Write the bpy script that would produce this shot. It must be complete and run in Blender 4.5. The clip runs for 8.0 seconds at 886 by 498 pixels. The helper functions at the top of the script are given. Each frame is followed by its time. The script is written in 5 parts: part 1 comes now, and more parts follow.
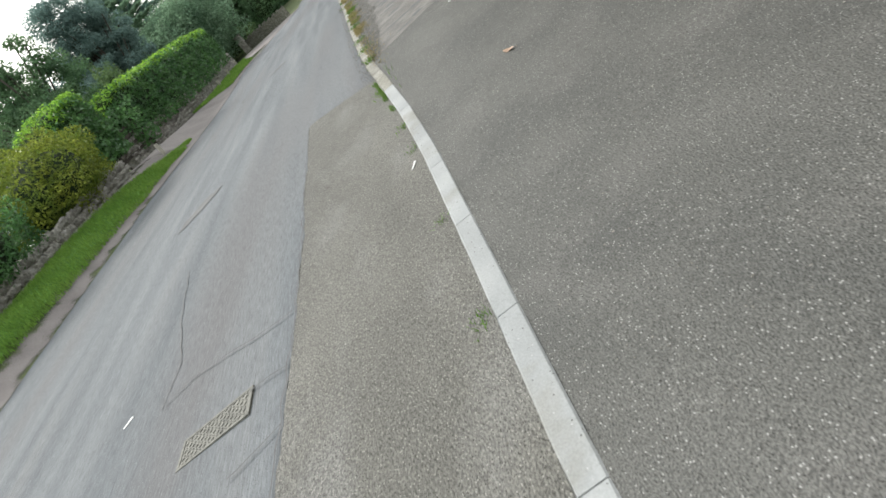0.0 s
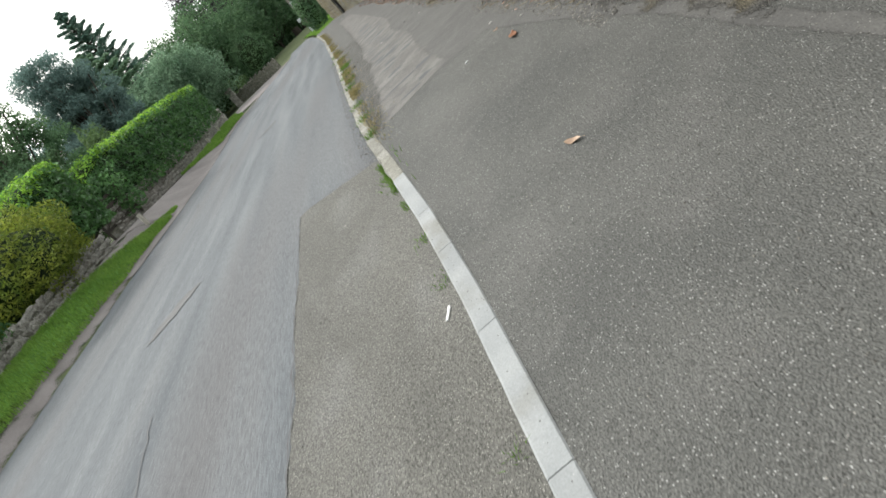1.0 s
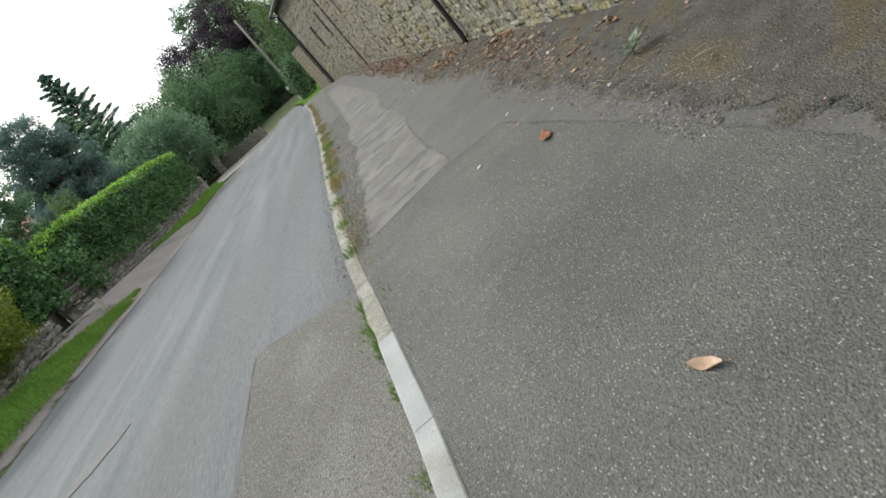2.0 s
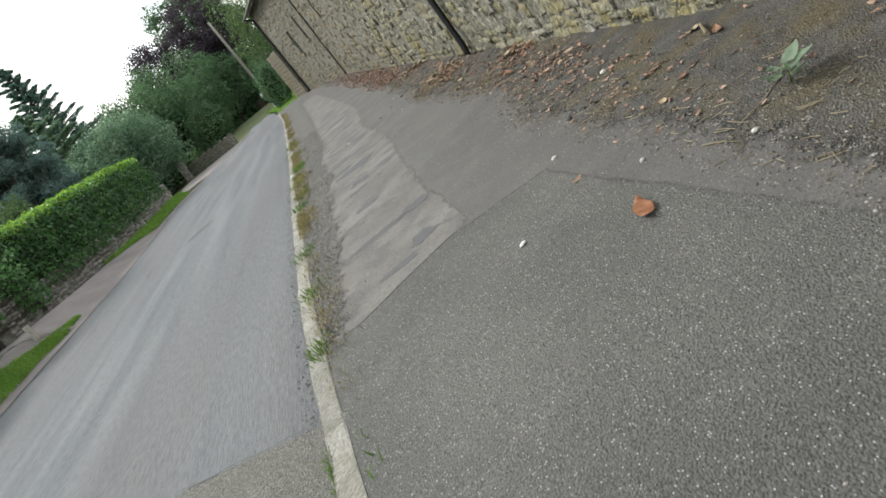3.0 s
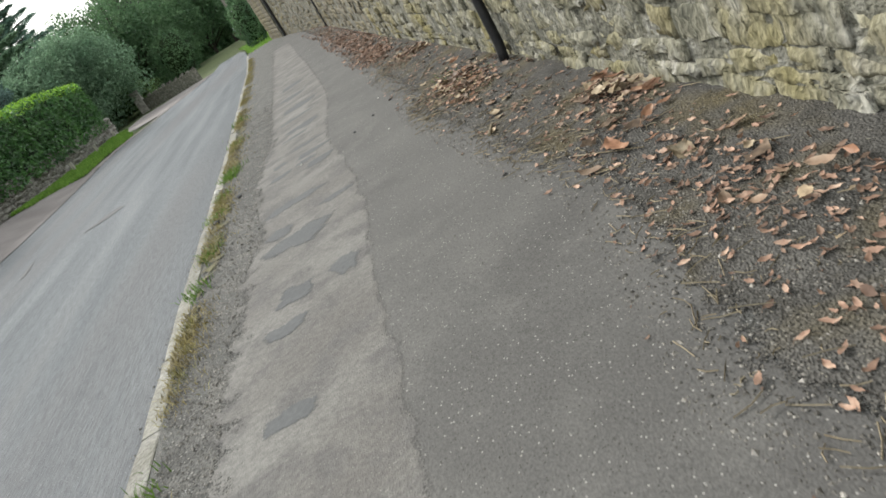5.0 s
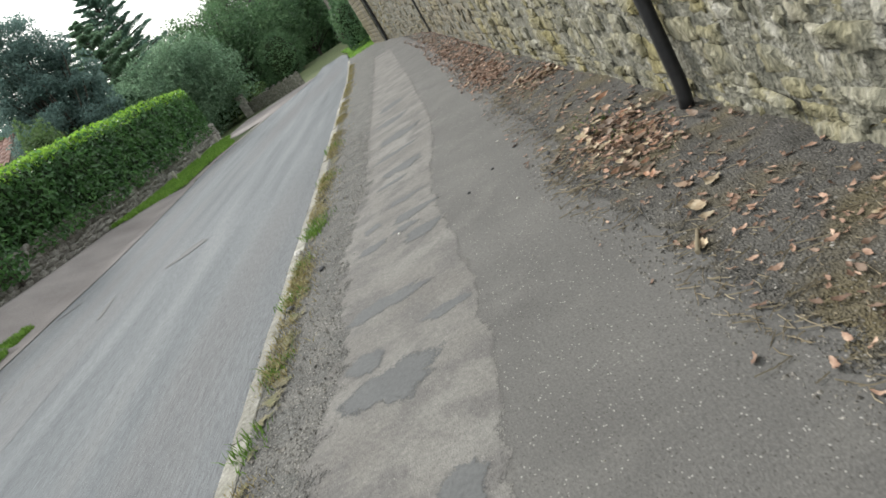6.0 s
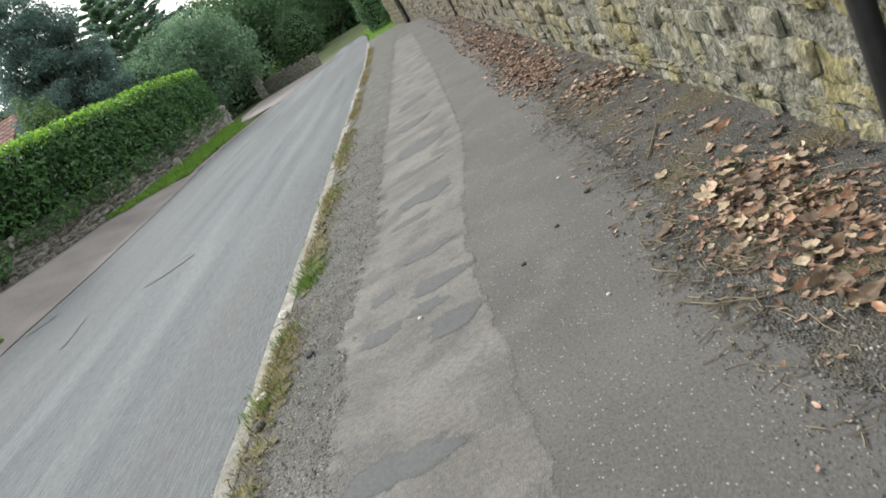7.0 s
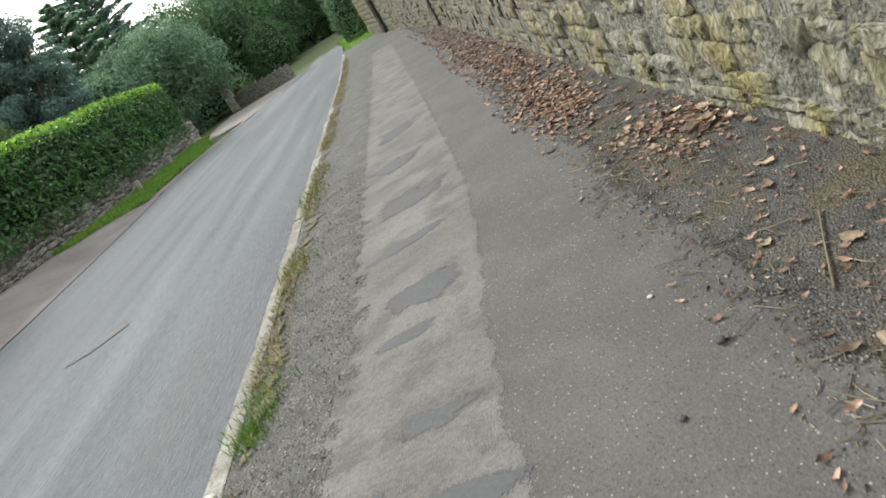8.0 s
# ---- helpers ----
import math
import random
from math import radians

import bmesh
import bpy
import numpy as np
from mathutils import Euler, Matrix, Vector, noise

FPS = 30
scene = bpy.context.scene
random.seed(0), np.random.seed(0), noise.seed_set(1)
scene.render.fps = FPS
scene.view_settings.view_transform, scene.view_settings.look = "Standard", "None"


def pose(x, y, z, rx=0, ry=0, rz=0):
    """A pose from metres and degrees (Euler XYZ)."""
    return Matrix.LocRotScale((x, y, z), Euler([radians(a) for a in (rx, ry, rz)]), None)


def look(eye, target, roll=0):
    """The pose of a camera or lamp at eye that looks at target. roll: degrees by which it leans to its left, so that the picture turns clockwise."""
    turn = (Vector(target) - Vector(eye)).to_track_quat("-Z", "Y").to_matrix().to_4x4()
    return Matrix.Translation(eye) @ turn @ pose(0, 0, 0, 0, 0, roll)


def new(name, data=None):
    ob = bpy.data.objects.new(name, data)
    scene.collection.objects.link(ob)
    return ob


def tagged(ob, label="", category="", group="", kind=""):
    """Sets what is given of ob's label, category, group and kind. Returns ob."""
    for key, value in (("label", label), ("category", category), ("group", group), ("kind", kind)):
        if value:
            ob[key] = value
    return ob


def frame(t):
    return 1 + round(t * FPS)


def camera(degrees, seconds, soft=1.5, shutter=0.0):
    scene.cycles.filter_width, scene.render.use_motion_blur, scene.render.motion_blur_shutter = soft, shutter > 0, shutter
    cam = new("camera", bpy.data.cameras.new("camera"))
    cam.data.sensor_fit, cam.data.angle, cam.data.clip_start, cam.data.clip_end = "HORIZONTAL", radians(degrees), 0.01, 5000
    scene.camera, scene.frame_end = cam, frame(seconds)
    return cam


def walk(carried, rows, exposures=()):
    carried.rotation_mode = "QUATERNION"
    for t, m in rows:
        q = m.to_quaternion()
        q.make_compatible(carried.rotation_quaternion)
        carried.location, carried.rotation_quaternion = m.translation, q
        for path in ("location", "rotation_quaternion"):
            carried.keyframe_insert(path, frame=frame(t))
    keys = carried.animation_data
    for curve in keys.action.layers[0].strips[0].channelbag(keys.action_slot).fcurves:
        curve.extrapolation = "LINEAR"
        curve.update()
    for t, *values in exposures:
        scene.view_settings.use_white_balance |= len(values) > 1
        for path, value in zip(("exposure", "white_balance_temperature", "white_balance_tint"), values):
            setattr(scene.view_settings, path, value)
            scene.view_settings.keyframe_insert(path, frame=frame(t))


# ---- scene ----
cam = camera(63.8, 8.0, soft=1.6, shutter=0.1)
PATH = [
    (0, (-0.662, -0.748, 1.124), (-0.954, 1.074, 0.352), -42.7),
    (0.5, (-0.715, 0.0, 1.115), (-1.079, 1.83, 0.396), -41.0),
    (1, (-0.619, 0.796, 1.159), (-0.837, 2.657, 0.459), -44.1),
    (1.5, (-0.538, 1.621, 1.164), (-0.696, 3.513, 0.535), -42.2),
    (1.7, (-0.474, 1.924, 1.149), (-0.582, 3.824, 0.532), -42.2),
    (2.8, (-0.414, 3.804, 1.099), (-0.414, 5.714, 0.507), -40.0),
    (3, (-0.376, 4.085, 1.087), (-0.362, 5.984, 0.463), -38.9),
    (3.5, (-0.22, 4.819, 1.088), (-0.089, 6.694, 0.403), -36.7),
    (4, (-0.128, 5.585, 1.074), (-0.074, 7.443, 0.337), -37.6),
    (4.2, (-0.1, 5.895, 1.104), (-0.05, 7.762, 0.39), -36.7),
    (5.3, (0.23, 7.647, 1.15), (0.247, 9.484, 0.36), -31.0),
    (5.5, (0.257, 7.945, 1.187), (0.237, 9.789, 0.412), -33.0),
    (6, (0.251, 8.699, 1.218), (0.04, 10.581, 0.573), -32.7),
    (6.5, (0.262, 9.42, 1.221), (-0.066, 11.281, 0.564), -33.2),
    (7, (0.242, 10.154, 1.21), (-0.029, 12.021, 0.548), -31.5),
    (7.5, (0.201, 10.886, 1.21), (-0.079, 12.762, 0.575), -32.9),
    (8, (0.182, 11.677, 1.2), (-0.029, 13.548, 0.526), -31.8),
]
walk(cam, [(t, look(eye, target, roll)) for t, eye, target, roll in PATH],
     exposures=[(0.0, 1.58), (0.5, 1.56), (1.0, 1.53), (1.5, 1.39), (3.5, 1.42), (5.5, 1.53), (8.0, 1.62)])

# ---- world and sun ----
SUN_DIR = Vector((-0.62, 0.78, 0.72)).normalized()
world = bpy.data.worlds.new("sky")
scene.world = world
world.use_nodes = True
wn, wl = world.node_tree.nodes, world.node_tree.links
wn.clear()
w_out = wn.new("ShaderNodeOutputWorld")
w_sky = wn.new("ShaderNodeTexSky")
w_sky.sky_type, w_sky.sun_disc = "NISHITA", False
w_sky.sun_elevation, w_sky.sun_rotation = math.asin(SUN_DIR.z), math.atan2(SUN_DIR.x, SUN_DIR.y)
w_sky.dust_density, w_sky.air_density = 4.0, 1.0
w_bg = wn.new("ShaderNodeBackground")
w_bg.inputs["Strength"].default_value = 0.09
w_cloud = wn.new("ShaderNodeBackground")
w_cloud.inputs["Strength"].default_value = 0.92
w_noise = wn.new("ShaderNodeTexNoise")
w_noise.inputs["Scale"].default_value, w_noise.inputs["Detail"].default_value = 3.2, 5.0
w_ramp = wn.new("ShaderNodeValToRGB")
w_ramp.color_ramp.elements[0].position, w_ramp.color_ramp.elements[0].color = 0.34, (0.36, 0.45, 0.53, 1)
w_ramp.color_ramp.elements[1].position, w_ramp.color_ramp.elements[1].color = 0.52, (0.96, 0.985, 0.96, 1)
w_mix = wn.new("ShaderNodeMixShader")
w_mix.inputs[0].default_value = 0.82
w_tc = wn.new("ShaderNodeTexCoord")
wl.new(w_tc.outputs["Generated"], w_noise.inputs["Vector"])
wl.new(w_noise.outputs["Fac"], w_ramp.inputs["Fac"])
wl.new(w_ramp.outputs["Color"], w_cloud.inputs["Color"])
wl.new(w_sky.outputs["Color"], w_bg.inputs["Color"])
wl.new(w_bg.outputs["Background"], w_mix.inputs[1])
wl.new(w_cloud.outputs["Background"], w_mix.inputs[2])
wl.new(w_mix.outputs["Shader"], w_out.inputs["Surface"])
sun = new("sun", bpy.data.lights.new("sun", "SUN"))
sun.data.energy, sun.data.angle, sun.data.color = 1.3, radians(9), (1.0, 0.985, 0.95)
sun.matrix_world = look((0, 0, 30), Vector((0, 0, 30)) - SUN_DIR)


# ---- materials ----
def mat(name, colours, scale=4.0, rough=0.85, bump=0.3, bump_scale=60.0, specks=None, fine=0.35, fine_scale=40.0,
        random_tint=0.0, island=0.0, sheen=0.3, stretch=(1, 1, 1), second=None, metal=0.0,
        ragged=None, glow_through=0.0, thr=(0.94, 0.9)):
    """Two scales of colour noise, optional aggregate specks, optional second large stain colour, and bump."""
    m = bpy.data.materials.new(name)
    m.use_nodes = True
    n, l = m.node_tree.nodes, m.node_tree.links
    b = n["Principled BSDF"]
    b.inputs["Roughness"].default_value = rough
    b.inputs["Metallic"].default_value = metal
    b.inputs["Specular IOR Level"].default_value = sheen
    tc = n.new("ShaderNodeTexCoord")
    mp = n.new("ShaderNodeMapping")
    mp.inputs["Scale"].default_value = stretch
    geo = n.new("ShaderNodeNewGeometry")
    l.new(geo.outputs["Position"], mp.inputs["Vector"])
    big = n.new("ShaderNodeTexNoise")
    big.inputs["Scale"].default_value, big.inputs["Detail"].default_value = scale, 6
    l.new(mp.outputs["Vector"], big.inputs["Vector"])
    ramp = n.new("ShaderNodeValToRGB")
    els = ramp.color_ramp.elements
    while len(els) < len(colours):
        els.new(0.5)
    for i, c in enumerate(colours):
        els[i].position = 0.3 + 0.4 * i / max(1, len(colours) - 1)
        els[i].color = (*c, 1)
    l.new(big.outputs["Fac"], ramp.inputs["Fac"])
    col = ramp.outputs["Color"]
    if second:
        c2, s2, lo, hi = second
        n2 = n.new("ShaderNodeTexNoise")
        n2.inputs["Scale"].default_value, n2.inputs["Detail"].default_value = s2, 4
        l.new(mp.outputs["Vector"], n2.inputs["Vector"])
        r2 = n.new("ShaderNodeMapRange")
        r2.inputs["From Min"].default_value, r2.inputs["From Max"].default_value = lo, hi
        l.new(n2.outputs["Fac"], r2.inputs["Value"])
        mx = n.new("ShaderNodeMix")
        mx.data_type = "RGBA"
        l.new(r2.outputs["Result"], mx.inputs["Factor"])
        l.new(col, mx.inputs["A"])
        mx.inputs["B"].default_value = (*c2, 1)
        col = mx.outputs["Result"]
    grain = n.new("ShaderNodeTexNoise")
    grain.inputs["Scale"].default_value, grain.inputs["Detail"].default_value = fine_scale, 3
    l.new(mp.outputs["Vector"], grain.inputs["Vector"])
    gr = n.new("ShaderNodeMapRange")
    gr.inputs["From Min"].default_value, gr.inputs["From Max"].default_value = 0.25, 0.75
    gr.inputs["To Min"].default_value, gr.inputs["To Max"].default_value = 1 - fine, 1 + fine
    l.new(grain.outputs["Fac"], gr.inputs["Value"])
    val = gr.outputs["Result"]
    for amount, socket in ((random_tint, "obj"), (island, "isl")):
        if amount:
            if socket == "obj":
                src = n.new("ShaderNodeObjectInfo").outputs["Random"]
            else:
                src = geo.outputs["Random Per Island"]
            mr = n.new("ShaderNodeMapRange")
            mr.inputs["To Min"].default_value, mr.inputs["To Max"].default_value = 1 - amount, 1 + amount
            l.new(src, mr.inputs["Value"])
            mm = n.new("ShaderNodeMath")
            mm.operation = "MULTIPLY"
            l.new(val, mm.inputs[0])
            l.new(mr.outputs["Result"], mm.inputs[1])
            val = mm.outputs["Value"]
    mul = n.new("ShaderNodeVectorMath")
    mul.operation = "SCALE"
    l.new(col, mul.inputs[0])
    l.new(val, mul.inputs["Scale"])
    col = mul.outputs["Vector"]
    height = grain.outputs["Fac"]
    if specks:
        sc, sz, light, dark = specks
        v = n.new("ShaderNodeTexVoronoi")
        v.inputs["Scale"].default_value = sc
        l.new(geo.outputs["Position"], v.inputs["Vector"])
        sep = n.new("ShaderNodeSeparateColor")
        l.new(v.outputs["Color"], sep.inputs["Color"])
        for chan, thr, c in (("Red", thr[0], light), ("Green", thr[1], dark)):
            a = n.new("ShaderNodeMath")
            a.operation = "GREATER_THAN"
            a.inputs[1].default_value = thr
            l.new(sep.outputs[chan], a.inputs[0])
            d = n.new("ShaderNodeMath")
            d.operation = "LESS_THAN"
            d.inputs[1].default_value = sz
            l.new(v.outputs["Distance"], d.inputs[0])
            both = n.new("ShaderNodeMath")
            both.operation = "MULTIPLY"
            l.new(a.outputs["Value"], both.inputs[0])
            l.new(d.outputs["Value"], both.inputs[1])
            mx = n.new("ShaderNodeMix")
            mx.data_type = "RGBA"
            l.new(both.outputs["Value"], mx.inputs["Factor"])
            l.new(col, mx.inputs["A"])
            mx.inputs["B"].default_value = (*c, 1)
            col = mx.outputs["Result"]
        height = v.outputs["Distance"]
    l.new(col, b.inputs["Base Color"])
    if ragged:
        # worn border: the layer breaks up into grains within some centimetres of its edge
        amp, rs, grains = ragged
        at = n.new("ShaderNodeAttribute")
        at.attribute_name = "edge"
        total = at.outputs["Fac"]
        for s, a, det in ((rs, -2.4 * amp, 4), (130, -2.4 * grains, 1)):
            rn = n.new("ShaderNodeTexNoise")
            rn.inputs["Scale"].default_value, rn.inputs["Detail"].default_value = s, det
            l.new(geo.outputs["Position"], rn.inputs["Vector"])
            rm = n.new("ShaderNodeMath")
            rm.operation = "MULTIPLY_ADD"
            rm.inputs[1].default_value = a
            l.new(rn.outputs["Fac"], rm.inputs[0])
            l.new(total, rm.inputs[2])
            total = rm.outputs["Value"]
        rg = n.new("ShaderNodeMath")
        rg.operation = "GREATER_THAN"
        rg.inputs[1].default_value = -0.7 * (amp + grains)
        l.new(total, rg.inputs[0])
        l.new(rg.outputs["Value"], b.inputs["Alpha"])
    if glow_through:
        tr = n.new("ShaderNodeBsdfTranslucent")
        l.new(col, tr.inputs["Color"])
        ms = n.new("ShaderNodeMixShader")
        ms.inputs[0].default_value = glow_through
        l.new(b.outputs["BSDF"], ms.inputs[1])
        l.new(tr.outputs["BSDF"], ms.inputs[2])
        l.new(ms.outputs["Shader"], n["Material Output"].inputs["Surface"])
    if bump:
        bn = n.new("ShaderNodeTexNoise")
        bn.inputs["Scale"].default_value, bn.inputs["Detail"].default_value = bump_scale, 5
        l.new(mp.outputs["Vector"], bn.inputs["Vector"])
        add = n.new("ShaderNodeMath")
        add.operation = "ADD"
        l.new(bn.outputs["Fac"], add.inputs[0])
        l.new(height, add.inputs[1])
        bp = n.new("ShaderNodeBump")
        bp.inputs["Strength"].default_value = bump
        bp.inputs["Distance"].default_value = 0.6 / bump_scale
        l.new(add.outputs["Value"], bp.inputs["Height"])
        l.new(bp.outputs["Normal"], b.inputs["Normal"])
    return m


M_FOOT = mat("footway_asphalt", [(0.073, 0.073, 0.068), (0.089, 0.088, 0.081), (0.107, 0.105, 0.097)], 1.1, 0.85, 0.75, 110,
             specks=(150, 0.42, (0.3, 0.295, 0.28), (0.042, 0.04, 0.037)), fine=0.5, fine_scale=120, sheen=0.25, thr=(0.94, 0.9),
             second=((0.105, 0.102, 0.095), 2.3, 0.52, 0.74))
M_OLD = mat("old_worn_asphalt", [(0.076, 0.073, 0.069), (0.089, 0.086, 0.081), (0.105, 0.101, 0.095)], 1.3, 0.85, 0.3, 120, fine=0.24, fine_scale=90,
            specks=(135, 0.4, (0.27, 0.26, 0.24), (0.05, 0.046, 0.042)), sheen=0.25, thr=(0.965, 0.93), second=((0.108, 0.104, 0.097), 3.4, 0.5, 0.72), ragged=(0.025, 6, 0.03))
M_CONC = mat("old_concrete", [(0.115, 0.108, 0.1), (0.138, 0.131, 0.121), (0.166, 0.16, 0.148)], 2.0, 0.9, 0.4, 90, fine=0.22, fine_scale=55,
             second=((0.106, 0.101, 0.096), 4.5, 0.48, 0.62), specks=(150, 0.3, (0.24, 0.23, 0.21), (0.085, 0.08, 0.073)), stretch=(0.85, 1, 1), sheen=0.25, ragged=(0.2, 7, 0.12))
M_SLURRY = mat("dark_smooth_patch", [(0.078, 0.08, 0.081), (0.093, 0.095, 0.095)], 3.0, 0.85, 0.25, 90, fine=0.15, fine_scale=60, sheen=0.25, ragged=(0.045, 7, 0.04))
M_GRAVEL = mat("gritty_edge", [(0.075, 0.073, 0.068), (0.1, 0.097, 0.09), (0.13, 0.124, 0.112)], 5, 0.95, 1.0, 90, fine=0.5, fine_scale=110,
               specks=(85, 0.45, (0.24, 0.23, 0.21), (0.035, 0.033, 0.03)), ragged=(0.06, 10, 0.05))
M_SOIL = mat("soil_and_grit", [(0.056, 0.053, 0.047), (0.076, 0.072, 0.065), (0.098, 0.093, 0.084)], 5, 0.95, 1.0, 80, fine=0.5, fine_scale=90,
             specks=(130, 0.45, (0.19, 0.175, 0.145), (0.03, 0.027, 0.022)), second=((0.098, 0.082, 0.048), 2.6, 0.48, 0.66), ragged=(0.14, 8, 0.09))
M_ROAD = mat("road_asphalt", [(0.09, 0.097, 0.103), (0.116, 0.123, 0.129), (0.144, 0.15, 0.154)], 3.2, 0.9, 0.5, 120, fine=0.3, fine_scale=150,
             specks=(130, 0.38, (0.19, 0.19, 0.195), (0.062, 0.064, 0.068)), stretch=(1, 0.06, 1), second=((0.108, 0.107, 0.109), 0.8, 0.5, 0.68), sheen=0.15)
M_PATCH = mat("coarse_road_patch", [(0.092, 0.089, 0.079), (0.11, 0.106, 0.094), (0.132, 0.127, 0.113)], 1.4, 0.88, 0.9, 110, fine=0.55, fine_scale=120,
              specks=(140, 0.45, (0.26, 0.25, 0.225), (0.042, 0.04, 0.034)), stretch=(1, 0.5, 1), sheen=0.25, thr=(0.92, 0.86), second=((0.138, 0.134, 0.124), 2.6, 0.5, 0.72), ragged=(0.004, 12, 0.003))
M_TAR = mat("tar", [(0.056, 0.057, 0.058), (0.08, 0.08, 0.081)], 6, 0.8, 0.3, 90, fine=0.2)
M_KERB = mat("pale_kerb_concrete", [(0.225, 0.232, 0.23), (0.255, 0.262, 0.26), (0.29, 0.295, 0.29)], 3, 0.88, 0.3, 140, fine=0.12, fine_scale=120, random_tint=0.06,
             specks=(60, 0.18, (0.34, 0.34, 0.33), (0.06, 0.055, 0.05)), second=((0.19, 0.185, 0.165), 2.5, 0.52, 0.7), sheen=0.2)
M_KERBOLD = mat("weathered_kerb", [(0.15, 0.144, 0.118), (0.2, 0.192, 0.164), (0.26, 0.252, 0.228)], 7, 0.92, 0.7, 60, fine=0.35, fine_scale=70, random_tint=0.15)
M_JOINT = mat("kerb_bed", [(0.04, 0.038, 0.033), (0.07, 0.066, 0.055)], 8, 0.95, 0.6, 60)
M_DRIVE = mat("reddish_gravel_drive", [(0.125, 0.11, 0.104), (0.155, 0.138, 0.131), (0.19, 0.17, 0.16)], 1.0, 0.9, 0.5, 60, fine=0.25, fine_scale=60, ragged=(0.2, 3, 0.15))
M_GROUND = mat("rough_grass_ground", [(0.03, 0.045, 0.015), (0.05, 0.07, 0.022), (0.075, 0.085, 0.035)], 0.6, 0.95, 0.6, 20, fine=0.4, fine_scale=8)
M_LAWN = mat("dry_lawn", [(0.06, 0.075, 0.03), (0.085, 0.1, 0.042)], 0.5, 0.95, 0.4, 20, fine=0.3, fine_scale=10)
M_VERGE = mat("verge_turf", [(0.055, 0.13, 0.018), (0.085, 0.18, 0.026)], 2, 0.95, 0.6, 40, fine=0.35, fine_scale=25, ragged=(0.15, 5, 0.05))
M_GRASS = mat("grass_blades", [(0.12, 0.23, 0.035), (0.18, 0.3, 0.055)], 1.5, 0.7, 0, fine=0.2, island=0.3, glow_through=0.4)
M_WEED = mat("green_weeds", [(0.07, 0.15, 0.02), (0.12, 0.2, 0.035)], 5, 0.7, 0, fine=0.2, island=0.3, glow_through=0.35)
M_DRY = mat("dry_grass", [(0.18, 0.15, 0.055), (0.27, 0.22, 0.095), (0.15, 0.16, 0.045)], 7, 0.85, 0, fine=0.2, island=0.35)
M_STONE = mat("weathered_limestone", [(0.105, 0.103, 0.079), (0.192, 0.183, 0.138), (0.31, 0.3, 0.26)], 10, 0.95, 1.0, 26, fine=0.5, fine_scale=42, random_tint=0.1,
              second=((0.225, 0.19, 0.068), 2.2, 0.45, 0.76), sheen=0.15, stretch=(1, 1, 0.45))
M_STONEJ = mat("weathered_limestone_upper", [(0.105, 0.1, 0.073), (0.178, 0.166, 0.12), (0.275, 0.26, 0.212)], 10, 0.95, 1.0, 26, fine=0.5, fine_scale=42, island=0.1,
               second=((0.21, 0.175, 0.068), 1.9, 0.46, 0.74), sheen=0.15, stretch=(1, 1, 0.45))
M_STONEFAR = mat("weathered_limestone_far", [(0.125, 0.11, 0.082), (0.165, 0.147, 0.11), (0.205, 0.186, 0.145)], 6, 0.95, 0.8, 26, fine=0.35, fine_scale=30, island=0.07,
                 second=((0.175, 0.15, 0.082), 1.2, 0.45, 0.7), sheen=0.15, stretch=(1, 1, 0.5))
M_MORTAR = mat("old_lime_mortar", [(0.075, 0.074, 0.058), (0.14, 0.135, 0.105), (0.22, 0.215, 0.185)], 9, 0.95, 1.0, 24, fine=0.5, fine_scale=40)
M_RUBBLE = mat("grey_rubble_stone", [(0.16, 0.15, 0.13), (0.235, 0.222, 0.195), (0.32, 0.305, 0.275)], 7, 0.95, 1.0, 22, fine=0.4, fine_scale=30, random_tint=0.14, island=0.1, sheen=0.15)
M_PIPE = mat("black_pipe", [(0.012, 0.012, 0.013), (0.022, 0.021, 0.02)], 8, 0.5, 0.15, 60, fine=0.2)
M_LEAFDRY = mat("fallen_leaf", [(0.12, 0.078, 0.05), (0.23, 0.155, 0.105), (0.36, 0.275, 0.2)], 13, 0.6, 0.2, 90, fine=0.15, random_tint=0.45)
M_LEAFPALE = mat("pale_crumpled_leaf", [(0.2, 0.145, 0.09), (0.33, 0.255, 0.165), (0.47, 0.4, 0.29)], 22, 0.7, 0.3, 90, fine=0.25, random_tint=0.3)
M_LEAFDARK = mat("dark_rotted_leaf", [(0.06, 0.04, 0.028), (0.12, 0.085, 0.058), (0.2, 0.145, 0.1)], 22, 0.7, 0.3, 90, fine=0.25, random_tint=0.35)
M_LEAFRED = mat("russet_leaf", [(0.17, 0.085, 0.05), (0.28, 0.15, 0.09), (0.38, 0.25, 0.17)], 18, 0.55, 0.25, 90, fine=0.2, random_tint=0.3)
M_LEAFLONE = mat("dark_russet_leaf", [(0.15, 0.058, 0.03), (0.235, 0.102, 0.054), (0.32, 0.165, 0.095)], 18, 0.35, 0.25, 90, fine=0.2)
M_LITTER = mat("leaf_litter", [(0.115, 0.07, 0.048), (0.23, 0.142, 0.1), (0.38, 0.275, 0.205)], 25, 0.75, 0, fine=0.2, island=0.55)
M_TWIG = mat("dry_twig", [(0.14, 0.11, 0.07), (0.26, 0.22, 0.15)], 12, 0.85, 0, fine=0.2, island=0.3)
M_GRIT = mat("loose_grit", [(0.06, 0.055, 0.048), (0.13, 0.12, 0.105), (0.3, 0.28, 0.25)], 30, 0.9, 0, fine=0.2, island=0.5)
M_PALESTONE = mat("pale_pebble", [(0.4, 0.38, 0.34), (0.55, 0.53, 0.49)], 20, 0.8, 0.3, 80)
